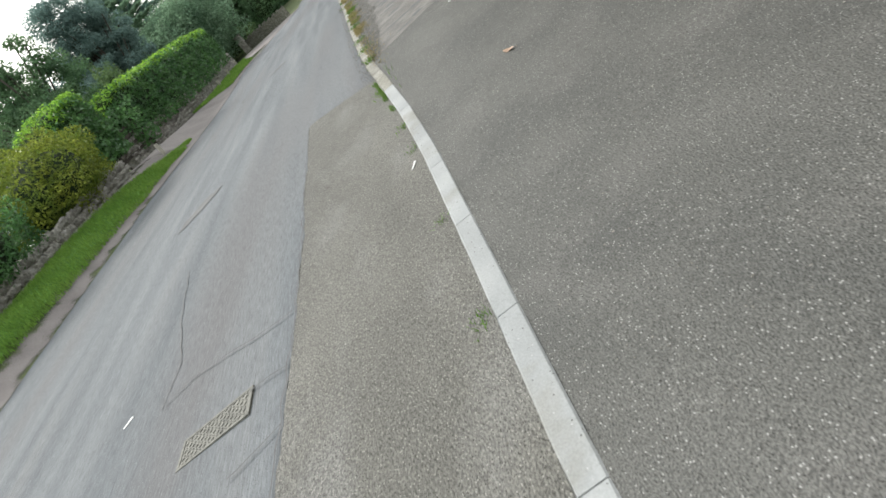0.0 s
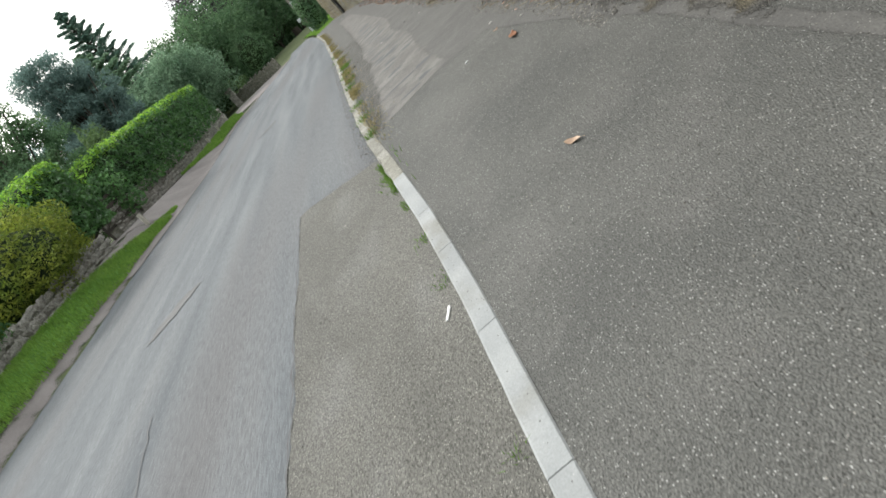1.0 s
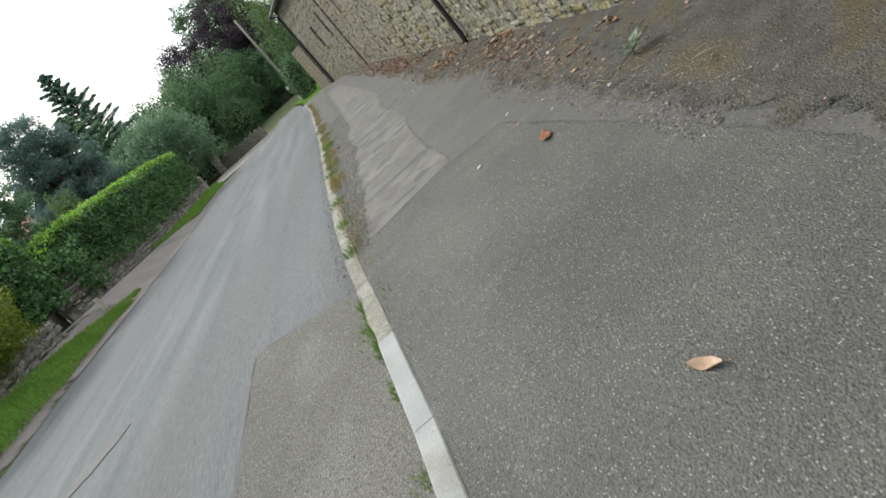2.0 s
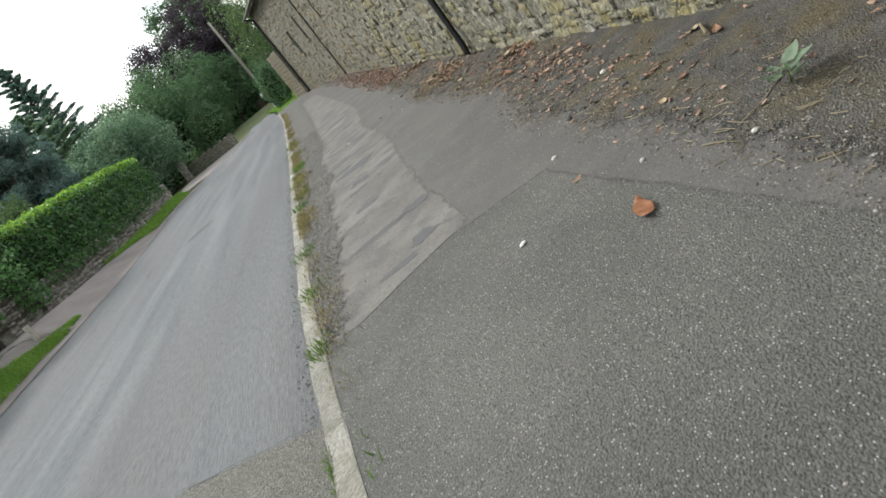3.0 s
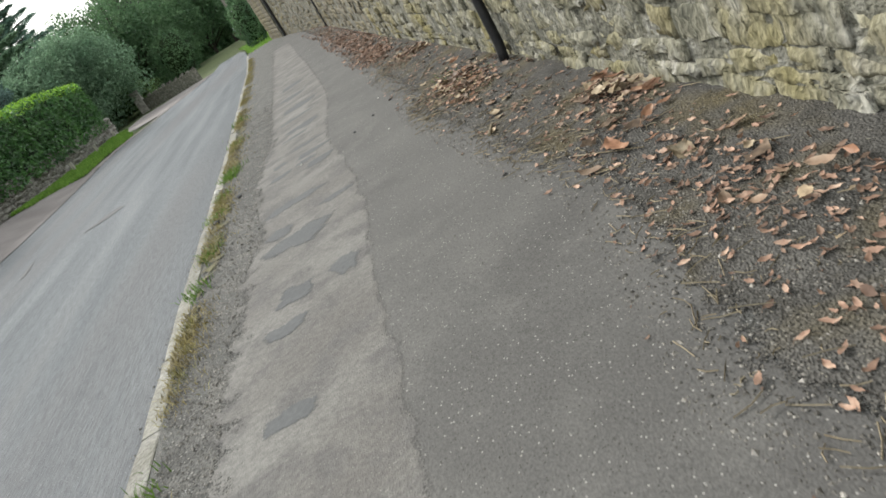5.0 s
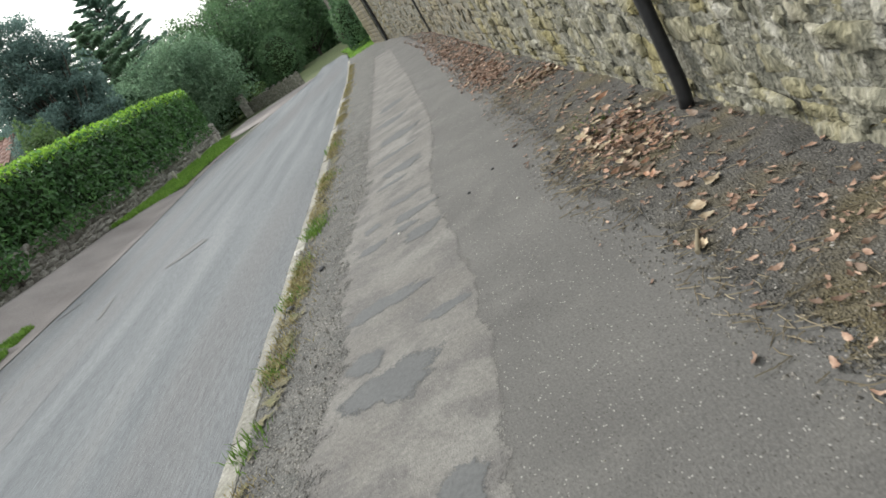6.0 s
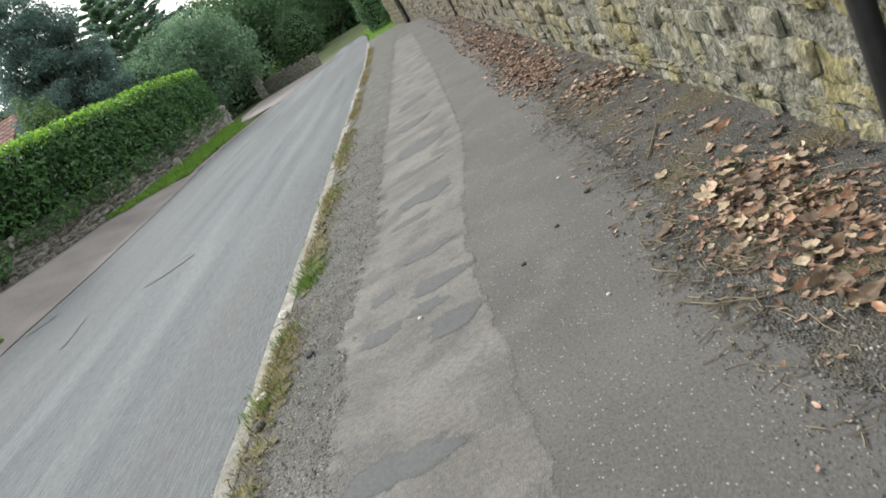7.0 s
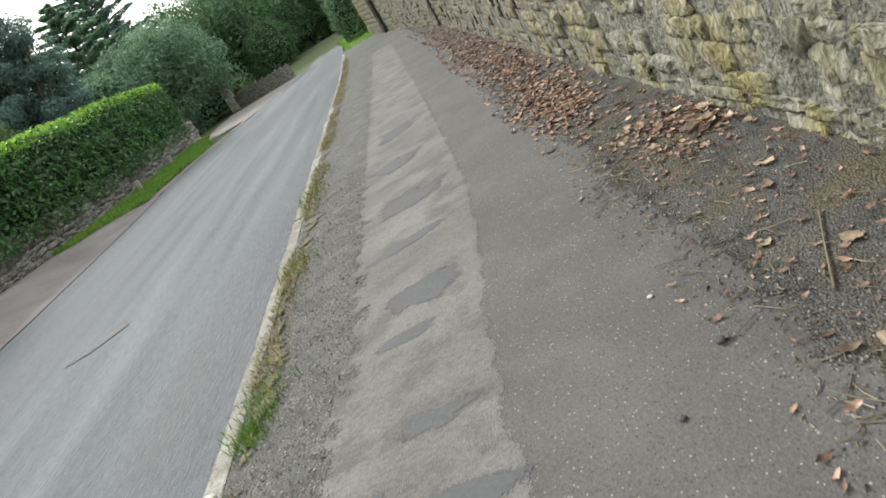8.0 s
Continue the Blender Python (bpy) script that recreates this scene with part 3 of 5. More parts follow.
def kerb_stone(a, b, old):
    """One kerbstone: a long block with worn, rounded edges."""
    bm = bmesh.new()
    n = 5
    rows = []
    for i in range(n + 1):
        y = a + 0.003 + (b - a - 0.006) * i / n
        x = along(KERB_L, y)
        z = foot_z(x + 0.1, y) + 0.008
        chip = (0.016 * noise.noise(Vector((a * 3, y * 5, 1))) if old else 0.002 * noise.noise(Vector((a, y * 6, 1))))
        end = 0.004 if i in (0, n) else 0.0
        drop = (0.02 * abs(noise.noise(Vector((a * 2, y * 4, 7)))) if old else 0.0)
        prof = [(0.0 + chip, -0.25), (0.0 + chip, -0.02), (0.006 + chip, -0.006 - end), (0.014 + chip, -end - drop), (0.1, -end - drop * 0.4), (0.107, -0.005 - end), (0.109, -0.25)]
        rows.append([bm.verts.new((x + p, y, z + q)) for p, q in prof])
    for r, s in zip(rows, rows[1:]):
        for k in range(len(r) - 1):
            bm.faces.new((r[k], r[k + 1], s[k + 1], s[k]))
    bm.faces.new(rows[0])
    bm.faces.new(rows[-1][::-1])
    bmesh.ops.recalc_face_normals(bm, faces=bm.faces)
    return bm


for a, b in zip(joints, joints[1:]):
    part("kerb_stone", kerb_stone(a, b, a > 5.5), M_KERB if a < 4.9 else M_KERBOLD, kerb)
tagged(strip("kerb_bed", lambda y: along(KERB_L, y) + 0.004, lambda y: along(KERB_L, y) + 0.104, lambda x, y: foot_z(x, y) - 0.012, -6, 37, M_JOINT, 0.2, 2), "dark earth between the kerbstones", "kerb bed", kind="structure")

# ---- left side: verges and drive ----
tagged(strip("drive", lambda y: -14.0 if y > 18.4 else -8.0, lambda y: along(ROAD_L, y) + 0.02, lambda x, y: bank_z(x, y) + 0.012 if x < -6.9 else max(bank_z(x, y), road_z(x, y)) + 0.012, 14.0, 28.0, M_DRIVE, 0.25, 24, open_right=False), "reddish gravel drive entrance", "drive", kind="structure")
tagged(strip("forecourt", lambda y: -8.8, lambda y: along(ROAD_L, y) + 0.02, lambda x, y: -0.1 + 0.01 * noise.noise(Vector((x, y, 3))), 36.2, 45.0, M_DRIVE, 0.25, 16, open_right=False), "pale gravel before the far gate", "gravel", kind="structure")
tagged(strip("road_margin", lambda y: along(ROAD_L, y) - 0.55, lambda y: along(ROAD_L, y) + 0.12 + wob(y, 0.1, 0.9, 2), lambda x, y: max(bank_z(x, y) - 0.003, road_z(x, y) + 0.008), -20, 45, M_DRIVE, 0.25, 16), "reddish dusty margin of the lane", "road margin", kind="structure")


def verge_z(x, y):
    return bank_z(x, y) + 0.035


def verge_a_right(y):
    return float(np.interp(y, [7, 10, 14, 18], [-7.42, -7.2, -7.08, -6.94])) + wob(y, 0.08, 0.8, 3)


def verge_a_left(y):
    """The drive cuts the verge's end to a point beside the lane."""
    return float(np.interp(y, [12.5, 16, 19.2], [-8.05, -7.6, -6.98])) + wob(y, 0.05, 1.5, 7)


def verge_b_right(y):
    return along(ROAD_L, y) - 0.45 + wob(y, 0.1, 0.8, 5) - 0.9 * smooth(28.5, 25.8, y) - 1.6 * smooth(33, 37, y)


tagged(strip("verge_near", verge_a_left, verge_a_right, verge_z, -12, 19.2, M_VERGE, 0.25, 8), "bright mown grass verge on a low bank", "grass verge", kind="structure")
tagged(strip("verge_far", lambda y: -8.3, verge_b_right, verge_z, 25.8, 37, M_VERGE, 0.25, 8), "bright mown grass verge below the hedge", "grass verge", kind="structure")
tagged(strip("verge_corner", lambda y: along(KERB_L, y) + 0.1, lambda y: -0.3 - (y - 37) * 0.02, lambda x, y: -0.02 + 0.03 * noise.noise(Vector((x, y, 0))), 37.8, 54, M_VERGE, 0.5, 6), "bright grass corner at the lane's bend", "grass verge", kind="structure")
tagged(strip("lawn_far", lambda y: -11.0, lambda y: -2.6 + (y - 46) * 0.1, lambda x, y: -0.2 + 0.5 * smooth(47, 60, y), 47, 62, M_LAWN, 1, 8), "dull dry lawn rising beyond the bend", "lawn", kind="structure")


def blades(name, spots, height, width, material, lean=0.5, label="", category="grass"):
    """Tapered blades at the spots (x, y, z), joined."""
    n = len(spots)
    p = np.asarray(spots)
    a = rng.random(n) * 2 * math.pi
    h = height * (0.5 + 0.8 * rng.random(n))
    la = rng.random(n) * 2 * math.pi
    ll = lean * h * rng.random(n)
    dx, dy = np.cos(a) * width / 2, np.sin(a) * width / 2
    v = np.zeros((n, 5, 3))
    v[:, 0] = p + np.stack([-dx, -dy, np.zeros(n)], 1)
    v[:, 1] = p + np.stack([dx, dy, np.zeros(n)], 1)
    mid = p + np.stack([np.cos(la) * ll * 0.3, np.sin(la) * ll * 0.3, h * 0.6], 1)
    v[:, 2] = mid + np.stack([dx, dy, np.zeros(n)], 1) * 0.7
    v[:, 3] = mid - np.stack([dx, dy, np.zeros(n)], 1) * 0.7
    v[:, 4] = p + np.stack([np.cos(la) * ll, np.sin(la) * ll, h], 1)
    base = np.arange(n)[:, None] * 5
    quads = (base + np.array([0, 1, 2, 3])).tolist()
    tris = (base + np.array([3, 2, 4])).tolist()
    ob = part(name, mesh(name, v.reshape(-1, 3), quads + tris, material, False))
    return tagged(ob, label, category, kind="stuff")


spots = []
for _ in range(26000):
    y = rng.uniform(4, 19.1)
    l, r = verge_a_left(y), verge_a_right(y)
    x = rng.uniform(l, r + 0.05)
    spots.append((x, y, verge_z(x, y) - 0.01))
blades("verge_grass", spots, 0.075, 0.013, M_GRASS, 0.6, "short bright green mown grass", "grass")
spots = []
for _ in range(12000):
    y = rng.uniform(25.8, 37)
    x = rng.uniform(-8.3, verge_b_right(y) + 0.05)
    spots.append((x, y, verge_z(x, y) - 0.01))
for _ in range(5000):
    y = rng.uniform(37.8, 54)
    x = rng.uniform(along(KERB_L, y) + 0.1, -0.3 - (y - 37) * 0.02)
    spots.append((x, y, -0.03))
blades("far_verge_grass", spots, 0.09, 0.02, M_GRASS, 0.6, "short bright green grass below the hedge", "grass")
spots = []
for _ in range(38000):
    y = 6.6 + 27 * rng.random() ** 1.5
    if (noise.noise(Vector((3, y * 1.1, 0))) + 0.3) * (0.25 * smooth(6.5, 8.2, y) + 0.75 * smooth(9, 11, y)) < rng.random() * 0.75:
        continue
    x = along(KERB_L, y) + 0.08 + abs(rng.normal(0, 0.1))
    spots.append((x, y, foot_z(x, y)))
blades("kerb_dry_grass", [(x, y, z + 0.012) for x, y, z in spots], 0.03, 0.004, M_DRY, 2.2, "dry yellowed grass matted behind the kerb", "dry grass")
spots = []
for cx, cy, s, k in ((-1.17, 14.2, 0.05, 260), (-1.14, 14.45, 0.06, 120), (-1.1, 5.85, 0.05, 160), (-1.12, 6.15, 0.06, 220), (-1.13, 6.5, 0.05, 120), (-1.1, 3.95, 0.03, 50), (-1.1, 1.5, 0.03, 60), (-1.1, 2.55, 0.02, 30),
                     (-1.16, 8.3, 0.05, 90), (-1.17, 9.35, 0.05, 90), (-1.2, 11.3, 0.05, 110), (-1.16, 11.9, 0.05, 120), (-1.2, 12.9, 0.06, 110), (-1.2, 13.5, 0.05, 60), (-1.2, 16.1, 0.07, 90), (-1.3, 18, 0.1, 120), (1.0, 12.25, 0.08, 90), (0.95, 12.7, 0.06, 60),
                     (-1.1, 4.6, 0.03, 40), (-1.09, 5.3, 0.04, 70), (-1.13, 7.4, 0.04, 80)):
    for _ in range(k):
        x, y = cx + rng.normal(0, s), cy + rng.normal(0, s * 1.6)
        if x < along(KERB_L, y) + 0.13 and cy < 7 and x > along(KERB_L, y):
            x = along(KERB_L, y) - 0.01 - 0.04 * rng.random()
        spots.append((x, y, (foot_z(x, y) if x > along(KERB_L, y) else road_z(x, y))))
blades("kerb_weeds", spots, 0.05, 0.006, M_WEED, 1.2, "small green weeds and grass tufts along the kerb", "weeds")

# ---- house with rubble stone wall ----
def stone_shape(seed):
    """A rough stone face: unit block, front towards -x, with an uneven rounded front."""
    r = np.random.default_rng(seed)
    ny, nz = 7, 5
    v = []
    for j in range(nz):
        for i in range(ny):
            u, w = i / (ny - 1) - 0.5, j / (nz - 1) - 0.5
            edge = i in (0, ny - 1) or j in (0, nz - 1)
            d = (0.34 if edge else 0.6) + r.normal(0, 0.32)
            v.append((-d, u * (1 - 0.1 * r.random()) + r.normal(0, 0.02), w * (1 - 0.12 * r.random()) + r.normal(0, 0.025)))
    ring = [i for i in range(ny)] + [j * ny + ny - 1 for j in range(1, nz)] + [(nz - 1) * ny + i for i in range(ny - 2, -1, -1)] + [j * ny for j in range(nz - 2, 0, -1)]
    f = [(j * ny + i, (j + 1) * ny + i, (j + 1) * ny + i + 1, j * ny + i + 1) for j in range(nz - 1) for i in range(ny - 1)]
    base = len(v)
    for k in ring:
        v.append((0.4, v[k][1], v[k][2]))
    n = len(ring)
    f += [(ring[k], ring[(k + 1) % n], base + (k + 1) % n, base + k) for k in range(n)]
    return np.array(v), f


SHAPES = [stone_shape(s) for s in range(10)]


def joined(name, placed, material, parent, label=""):
    """Many stones (shape index, 4x4 pose) joined into one mesh."""
    vs, fs, o = [], [], 0
    for k, m in placed:
        v, f = SHAPES[k]
        a = np.array(m)
        vs.append(v @ a[:3, :3].T + a[:3, 3])
        fs += [tuple(i + o for i in q) for q in f]
        o += len(v)
    return tagged(part(name, mesh(name, np.concatenate(vs), fs, material), parent=parent, label=label), kind="stuff")


def ribbon_wall(name, line, z0, z1, thick, material, parent, side=1, holes=()):
    """A wall along a line of (x, y), with real openings (y0, y1, za, zb)."""
    bm = bmesh.new()
    ys = sorted({p[1] for p in line} | {h[k] for h in holes for k in (0, 1)})
    zs = sorted({z0, z1} | {h[k] for h in holes for k in (2, 3)})
    for a, b in zip(ys, ys[1:]):
        for c, d in zip(zs, zs[1:]):
            if any(h[0] <= a and b <= h[1] and h[2] <= c and d <= h[3] for h in holes):
                continue
            xa, xb = along(line, a), along(line, b)
            vs = [bm.verts.new(p) for p in ((xa, a, c), (xb, b, c), (xb, b, d), (xa, a, d), (xa + thick * side, a, c), (xb + thick * side, b, c), (xb + thick * side, b, d), (xa + thick * side, a, d))]
            for q in ((0, 1, 2, 3), (5, 4, 7, 6), (0, 4, 5, 1), (3, 2, 6, 7), (0, 3, 7, 4), (1, 5, 6, 2)):
                bm.faces.new([vs[i] for i in q])
    bmesh.ops.remove_doubles(bm, verts=bm.verts, dist=1e-4)
    bmesh.ops.recalc_face_normals(bm, faces=bm.faces)
    return part(name, bm, material, parent)


EAVE = 3.8
HOLES = [(22.2, 22.7, 1.75, 2.75), (28.0, 28.4, 1.55, 2.35), (30.4, 31.0, 1.3, 2.2)]
house = empty("house", (1.4, 10, 0), label="old house of weathered coursed rubble limestone with lichen beside the footway", category="house")
house_at = Matrix.Translation((-1.4, -10, 0))


def under_house(ob):
    ob.matrix_parent_inverse = house_at
    return ob


hw = under_house(ribbon_wall("wall", [(x - 0.008, y) for x, y in WALL], -0.2, EAVE, 0.45, M_MORTAR, house, 1, HOLES))
hw["label"] = "rough coursed rubble wall with recessed mortar"
near_stones, far_stones, end_stones = [], [], []
z = -0.06
while z < EAVE - 0.08:
    h = rng.uniform(0.06, 0.135)
    y = -0.9 + rng.random() * 0.3
    while y < 35.1:
        w = rng.uniform(0.09, 0.36)
        cy, cz = y + w / 2, z + h / 2
        if not any(q[0] - 0.02 < cy + w / 2 and cy - w / 2 < q[1] + 0.02 and q[2] - 0.02 < cz + h / 2 and cz - h / 2 < q[3] + 0.02 for q in HOLES):
            slope = (along(WALL, cy + 0.1) - along(WALL, cy - 0.1)) / 0.2
            m = Matrix.Translation((along(WALL, cy) + 0.012 * rng.normal(), cy, cz + rng.normal(0, 0.012))) @ Matrix.Rotation(-math.atan(slope) + rng.normal(0, 0.05), 4, "Z") @ Matrix.Rotation(rng.normal(0, 0.05), 4, "X")
            m = m @ Matrix.Diagonal((0.024 * rng.uniform(0.6, 1.5), (w - 0.002) * rng.uniform(0.97, 1.08), (h - 0.002) * rng.uniform(0.88, 1.18), 1))
            k = int(rng.integers(0, len(SHAPES)))
            (near_stones if 7.0 < cy < 16 and cz < 0.72 else (far_stones if cy < 18 else end_stones)).append((k, m if cy < 18 else m @ Matrix.Diagonal((0.55, 1, 1, 1))))
        y += w
    z += h
rng.shuffle(near_stones)
far_stones += near_stones[300:]
near_stones = near_stones[:300]
joined("stonework", far_stones, M_STONEJ, hw).matrix_parent_inverse = Matrix()
joined("far_stonework", end_stones, M_STONEFAR, hw).matrix_parent_inverse = Matrix()
for i, (y0, y1, z0, z1) in enumerate(HOLES):
    ym = (y0 + y1) / 2
    xm = along(WALL, ym)
    slope = (along(WALL, ym + 0.1) - along(WALL, ym - 0.1)) / 0.2
    win = part("window", mesh("window_reveal", [(0.2, y0 - ym, z0), (0.2, y1 - ym, z0), (0.2, y1 - ym, z0 + 0.05), (0.2, y0 - ym, z0 + 0.05), (-0.06, y0 - ym - 0.06, z0 - 0.08), (-0.06, y1 - ym + 0.06, z0 - 0.08), (-0.06, y1 - ym + 0.06, z0), (-0.06, y0 - ym - 0.06, z0)],
                              [(0, 1, 2, 3), (4, 7, 6, 5), (7, 3, 2, 6), (4, 5, 1, 0), (4, 0, 3, 7), (5, 6, 2, 1)], M_STONEJ, False), parent=house, label="narrow window with stone sill and dark frame")
    win.matrix_parent_inverse = house_at
    win.matrix_basis = Matrix.Translation((xm, ym, 0)) @ Matrix.Rotation(-math.atan(slope), 4, "Z")
    bm = bmesh.new()
    for cy, cz, sy, sz in ((y0 - ym + 0.03, (z0 + z1) / 2, 0.06, z1 - z0), (y1 - ym - 0.03, (z0 + z1) / 2, 0.06, z1 - z0), (0, z0 + 0.08, y1 - y0, 0.06), (0, z1 - 0.03, y1 - y0, 0.06), (0, (z0 + z1) / 2, 0.05, z1 - z0)):
        box(bm, 0.16, cy, cz, 0.06, sy, sz)
    part("frame", bm, M_FRAME, win)
    bm = bmesh.new()
    box(bm, 0.17, 0, (z0 + z1) / 2, 0.01, y1 - y0 - 0.02, z1 - z0 - 0.02)
    part("pane", bm, M_GLASS, win, "dark glass pane")
# dark room behind the wall, roof, gutter
under_house(ribbon_wall("back_wall", [(7.5, -1.0), (7.5, 35.2)], -0.2, EAVE, 0.3, M_STONEJ, house, 1))
for y in (-0.8, 35.0):
    bm = bmesh.new()
    box(bm, (along(WALL, y) + 7.5) / 2 + 0.1, y, EAVE / 2 - 0.1, 7.5 - along(WALL, y) - 0.3, 0.36, EAVE + 0.15)
    under_house(part("end_wall", bm, M_STONEJ, house))
rv, rf = [], []
cuts = [-1.3, 6.8, 12.4, 17.4, 25.5, 27.8, 35.6]
for y in cuts:
    x = along(WALL, y)
    rv += [(x - 0.3, y, EAVE + 0.0), (4.3, y, EAVE + 3.0), (8.1, y, EAVE), (8.1, y, EAVE - 0.12), (4.3, y, EAVE + 2.85), (x - 0.3, y, EAVE - 0.12)]
for i in range(len(cuts) - 1):
    for k in range(6):
        a, b = i * 6 + k, i * 6 + (k + 1) % 6
        rf.append((a, b, b + 6, a + 6))
rf += [tuple(range(6)), tuple(range(len(rv) - 1, len(rv) - 7, -1))]
under_house(part("roof", mesh("roof", rv, rf, M_SLATE, False), parent=house, label="stone slate roof"))
bm = bmesh.new()
tube(bm, [(along(WALL, y) - 0.34, y, EAVE - 0.08) for y in cuts], 0.06, 8)
under_house(part("gutter", bm, M_PIPE, house, "black half-round gutter"))
# drainpipes
for px, py, r in ((1.285, 12.14, 0.036), (0.84, 26.15, 0.04), (-0.33, 34.9, 0.05)):
    pipe = empty("drainpipe", (px, py, foot_z(px, py)), label="black drainpipe running down the stone wall to the ground", category="drainpipe", group="drainpipes")
    bm = bmesh.new()
    tube(bm, [(-0.02, 0, 0.0), (-0.006, 0, 0.09), (0, 0, 0.16), (0, 0, 2.0), (0, 0, EAVE - 0.3), (-0.3, 0, EAVE - 0.08)], r, 14)
    part("pipe", bm, M_PIPE, pipe)
    for z in (1.05, 2.2, 3.2):
        bm = bmesh.new()
        tube(bm, [(0, 0, z - 0.03), (0, 0, z + 0.03)], r * 1.25, 14)
        box(bm, 0.05, 0, z, 0.08, r * 3.4, 0.03)
        part("bracket", bm, M_PIPE, pipe)

# low garden wall past the house
gw = empty("garden_wall", (-0.8, 38, 0), label="low rubble garden wall joining the house", category="garden wall")
w = ribbon_wall("core", LOW_WALL, -0.2, 2.1, 0.35, M_MORTAR, gw, 1)
w.matrix_parent_inverse = Matrix.Translation((0.8, -38, 0))
pl = []
z = -0.1
while z < 2.05:
    y = 35.3
    while y < 38.5:
        ww = rng.uniform(0.2, 0.5)
        pl.append((int(rng.integers(0, 10)), Matrix.Translation((along(LOW_WALL, y + ww / 2), y + ww / 2, z + 0.08)) @ Matrix.Rotation(0.13, 4, "Z") @ Matrix.Diagonal((0.012, ww, 0.165 * rng.uniform(0.9, 1.1), 1))))
        y += ww
    z += 0.16
joined("stonework", pl, M_STONEFAR, w).matrix_parent_inverse = Matrix()


# ---- boundary walls across the lane ----
def boundary(line, z_of, height, label):
    w = empty("boundary_wall", (line[0][0], line[0][1], 0), label=label, category="stone wall", group="garden walls across the lane")
    inv = Matrix.Translation((-line[0][0], -line[0][1], 0))
    ys = np.arange(line[0][1], line[-1][1] + 0.01, 0.5)
    v, f = [], []
    for y in ys:
        x, z = along(line, y), z_of(y)
        v += [(x, y, z - 0.25), (x, y, z + height), (x - 0.35, y, z + height), (x - 0.35, y, z - 0.25)]
    for i in range(len(ys) - 1):
        for k in range(4):
            a, b = 4 * i + k, 4 * i + (k + 1) % 4
            f.append((a, b, b + 4, a + 4))
    f += [(3, 2, 1, 0), tuple(4 * (len(ys) - 1) + k for k in range(4))]
    core = part("core", mesh("core", v, f, M_MORTAR, False), parent=w)
    core.matrix_parent_inverse = inv
    pieces = []
    h0 = 0.0
    while h0 < height - 0.03:
        h = rng.uniform(0.11, 0.17)
        y = line[0][1]
        while y < line[-1][1] - 0.1:
            ww = rng.uniform(0.18, 0.42)
            cy = y + ww / 2
            slope = (along(line, cy + 0.1) - along(line, cy - 0.1)) / 0.2
            m = Matrix.Translation((along(line, cy), cy, z_of(cy) + h0 + h / 2 + rng.normal(0, 0.02))) @ Matrix.Rotation(math.pi - math.atan(slope) + rng.normal(0, 0.06), 4, "Z") @ Matrix.Rotation(rng.normal(0, 0.09), 4, "X") @ Matrix.Diagonal((0.05 * rng.uniform(0.7, 1.5), ww * rng.uniform(0.9, 1.1), h * rng.uniform(0.75, 1.2), 1))
            pieces.append((int(rng.integers(0, 10)), m))
            y += ww
        h0 += h
    rng.shuffle(pieces)
    STONES.extend((core, k, m) for k, m in pieces[:300])
    if len(pieces) > 300:
        joined("stonework", pieces[300:], M_RUBBLE, core)
    return w


STONES = []
boundary([(-9.4, 21.6), (-8.75, 24), (-8.45, 27), (-8.35, 38.6)], lambda y: bank_z(-8.6, y), 0.72, "low grey rubble wall under the long hedge")
boundary([(-8.12, 4.0), (-8.12, 17.6)], lambda y: bank_z(-8.1, y) - 0.05, 0.36, "low grey rubble wall behind the verge, half hidden by shrubs")
boundary([(-5.15, 45.2), (-8.6, 48.2)], lambda y: -0.15, 0.66, "pale garden wall at the lane's bend")


# ---- foliage ----
def leaf_cloud(points, size, aspect=0.5, normals=None, flat=0.6, droop=0.0, lie=None):
    """Folded diamond leaves at the points."""
    p = np.asarray(points, float)
    n = len(p)
    d = rng.normal(size=(n, 3))
    if normals is not None:
        d = d * flat + np.asarray(normals) * 1.0
    d /= np.linalg.norm(d, axis=1)[:, None]
    t = rng.normal(size=(n, 3))
    t[:, 2] -= droop
    if lie is not None:
        t = t * 0.5 + np.asarray(lie)
    t -= d * (t * d).sum(1)[:, None]
    t /= np.linalg.norm(t, axis=1)[:, None]
    s = np.cross(d, t)
    L = size * (0.6 + 0.8 * rng.random(n))[:, None]
    v = np.zeros((n, 4, 3))
    v[:, 0] = p - t * L / 2
    v[:, 1] = p + s * L * aspect / 2 + d * L * 0.12
    v[:, 2] = p + t * L / 2
    v[:, 3] = p - s * L * aspect / 2 + d * L * 0.12
    b = np.arange(n)[:, None] * 4
    return v.reshape(-1, 3), (b + np.array([0, 1, 2])).tolist() + (b + np.array([0, 2, 3])).tolist()


def foliage(name, points, size, material, parent, aspect=0.5, normals=None, flat=0.6, droop=0.0, label="", lie=None):
    v, f = leaf_cloud(points, size, aspect, normals, flat, droop, lie)
    return part(name, mesh(name, v, f, material, False), parent=parent, label=label)


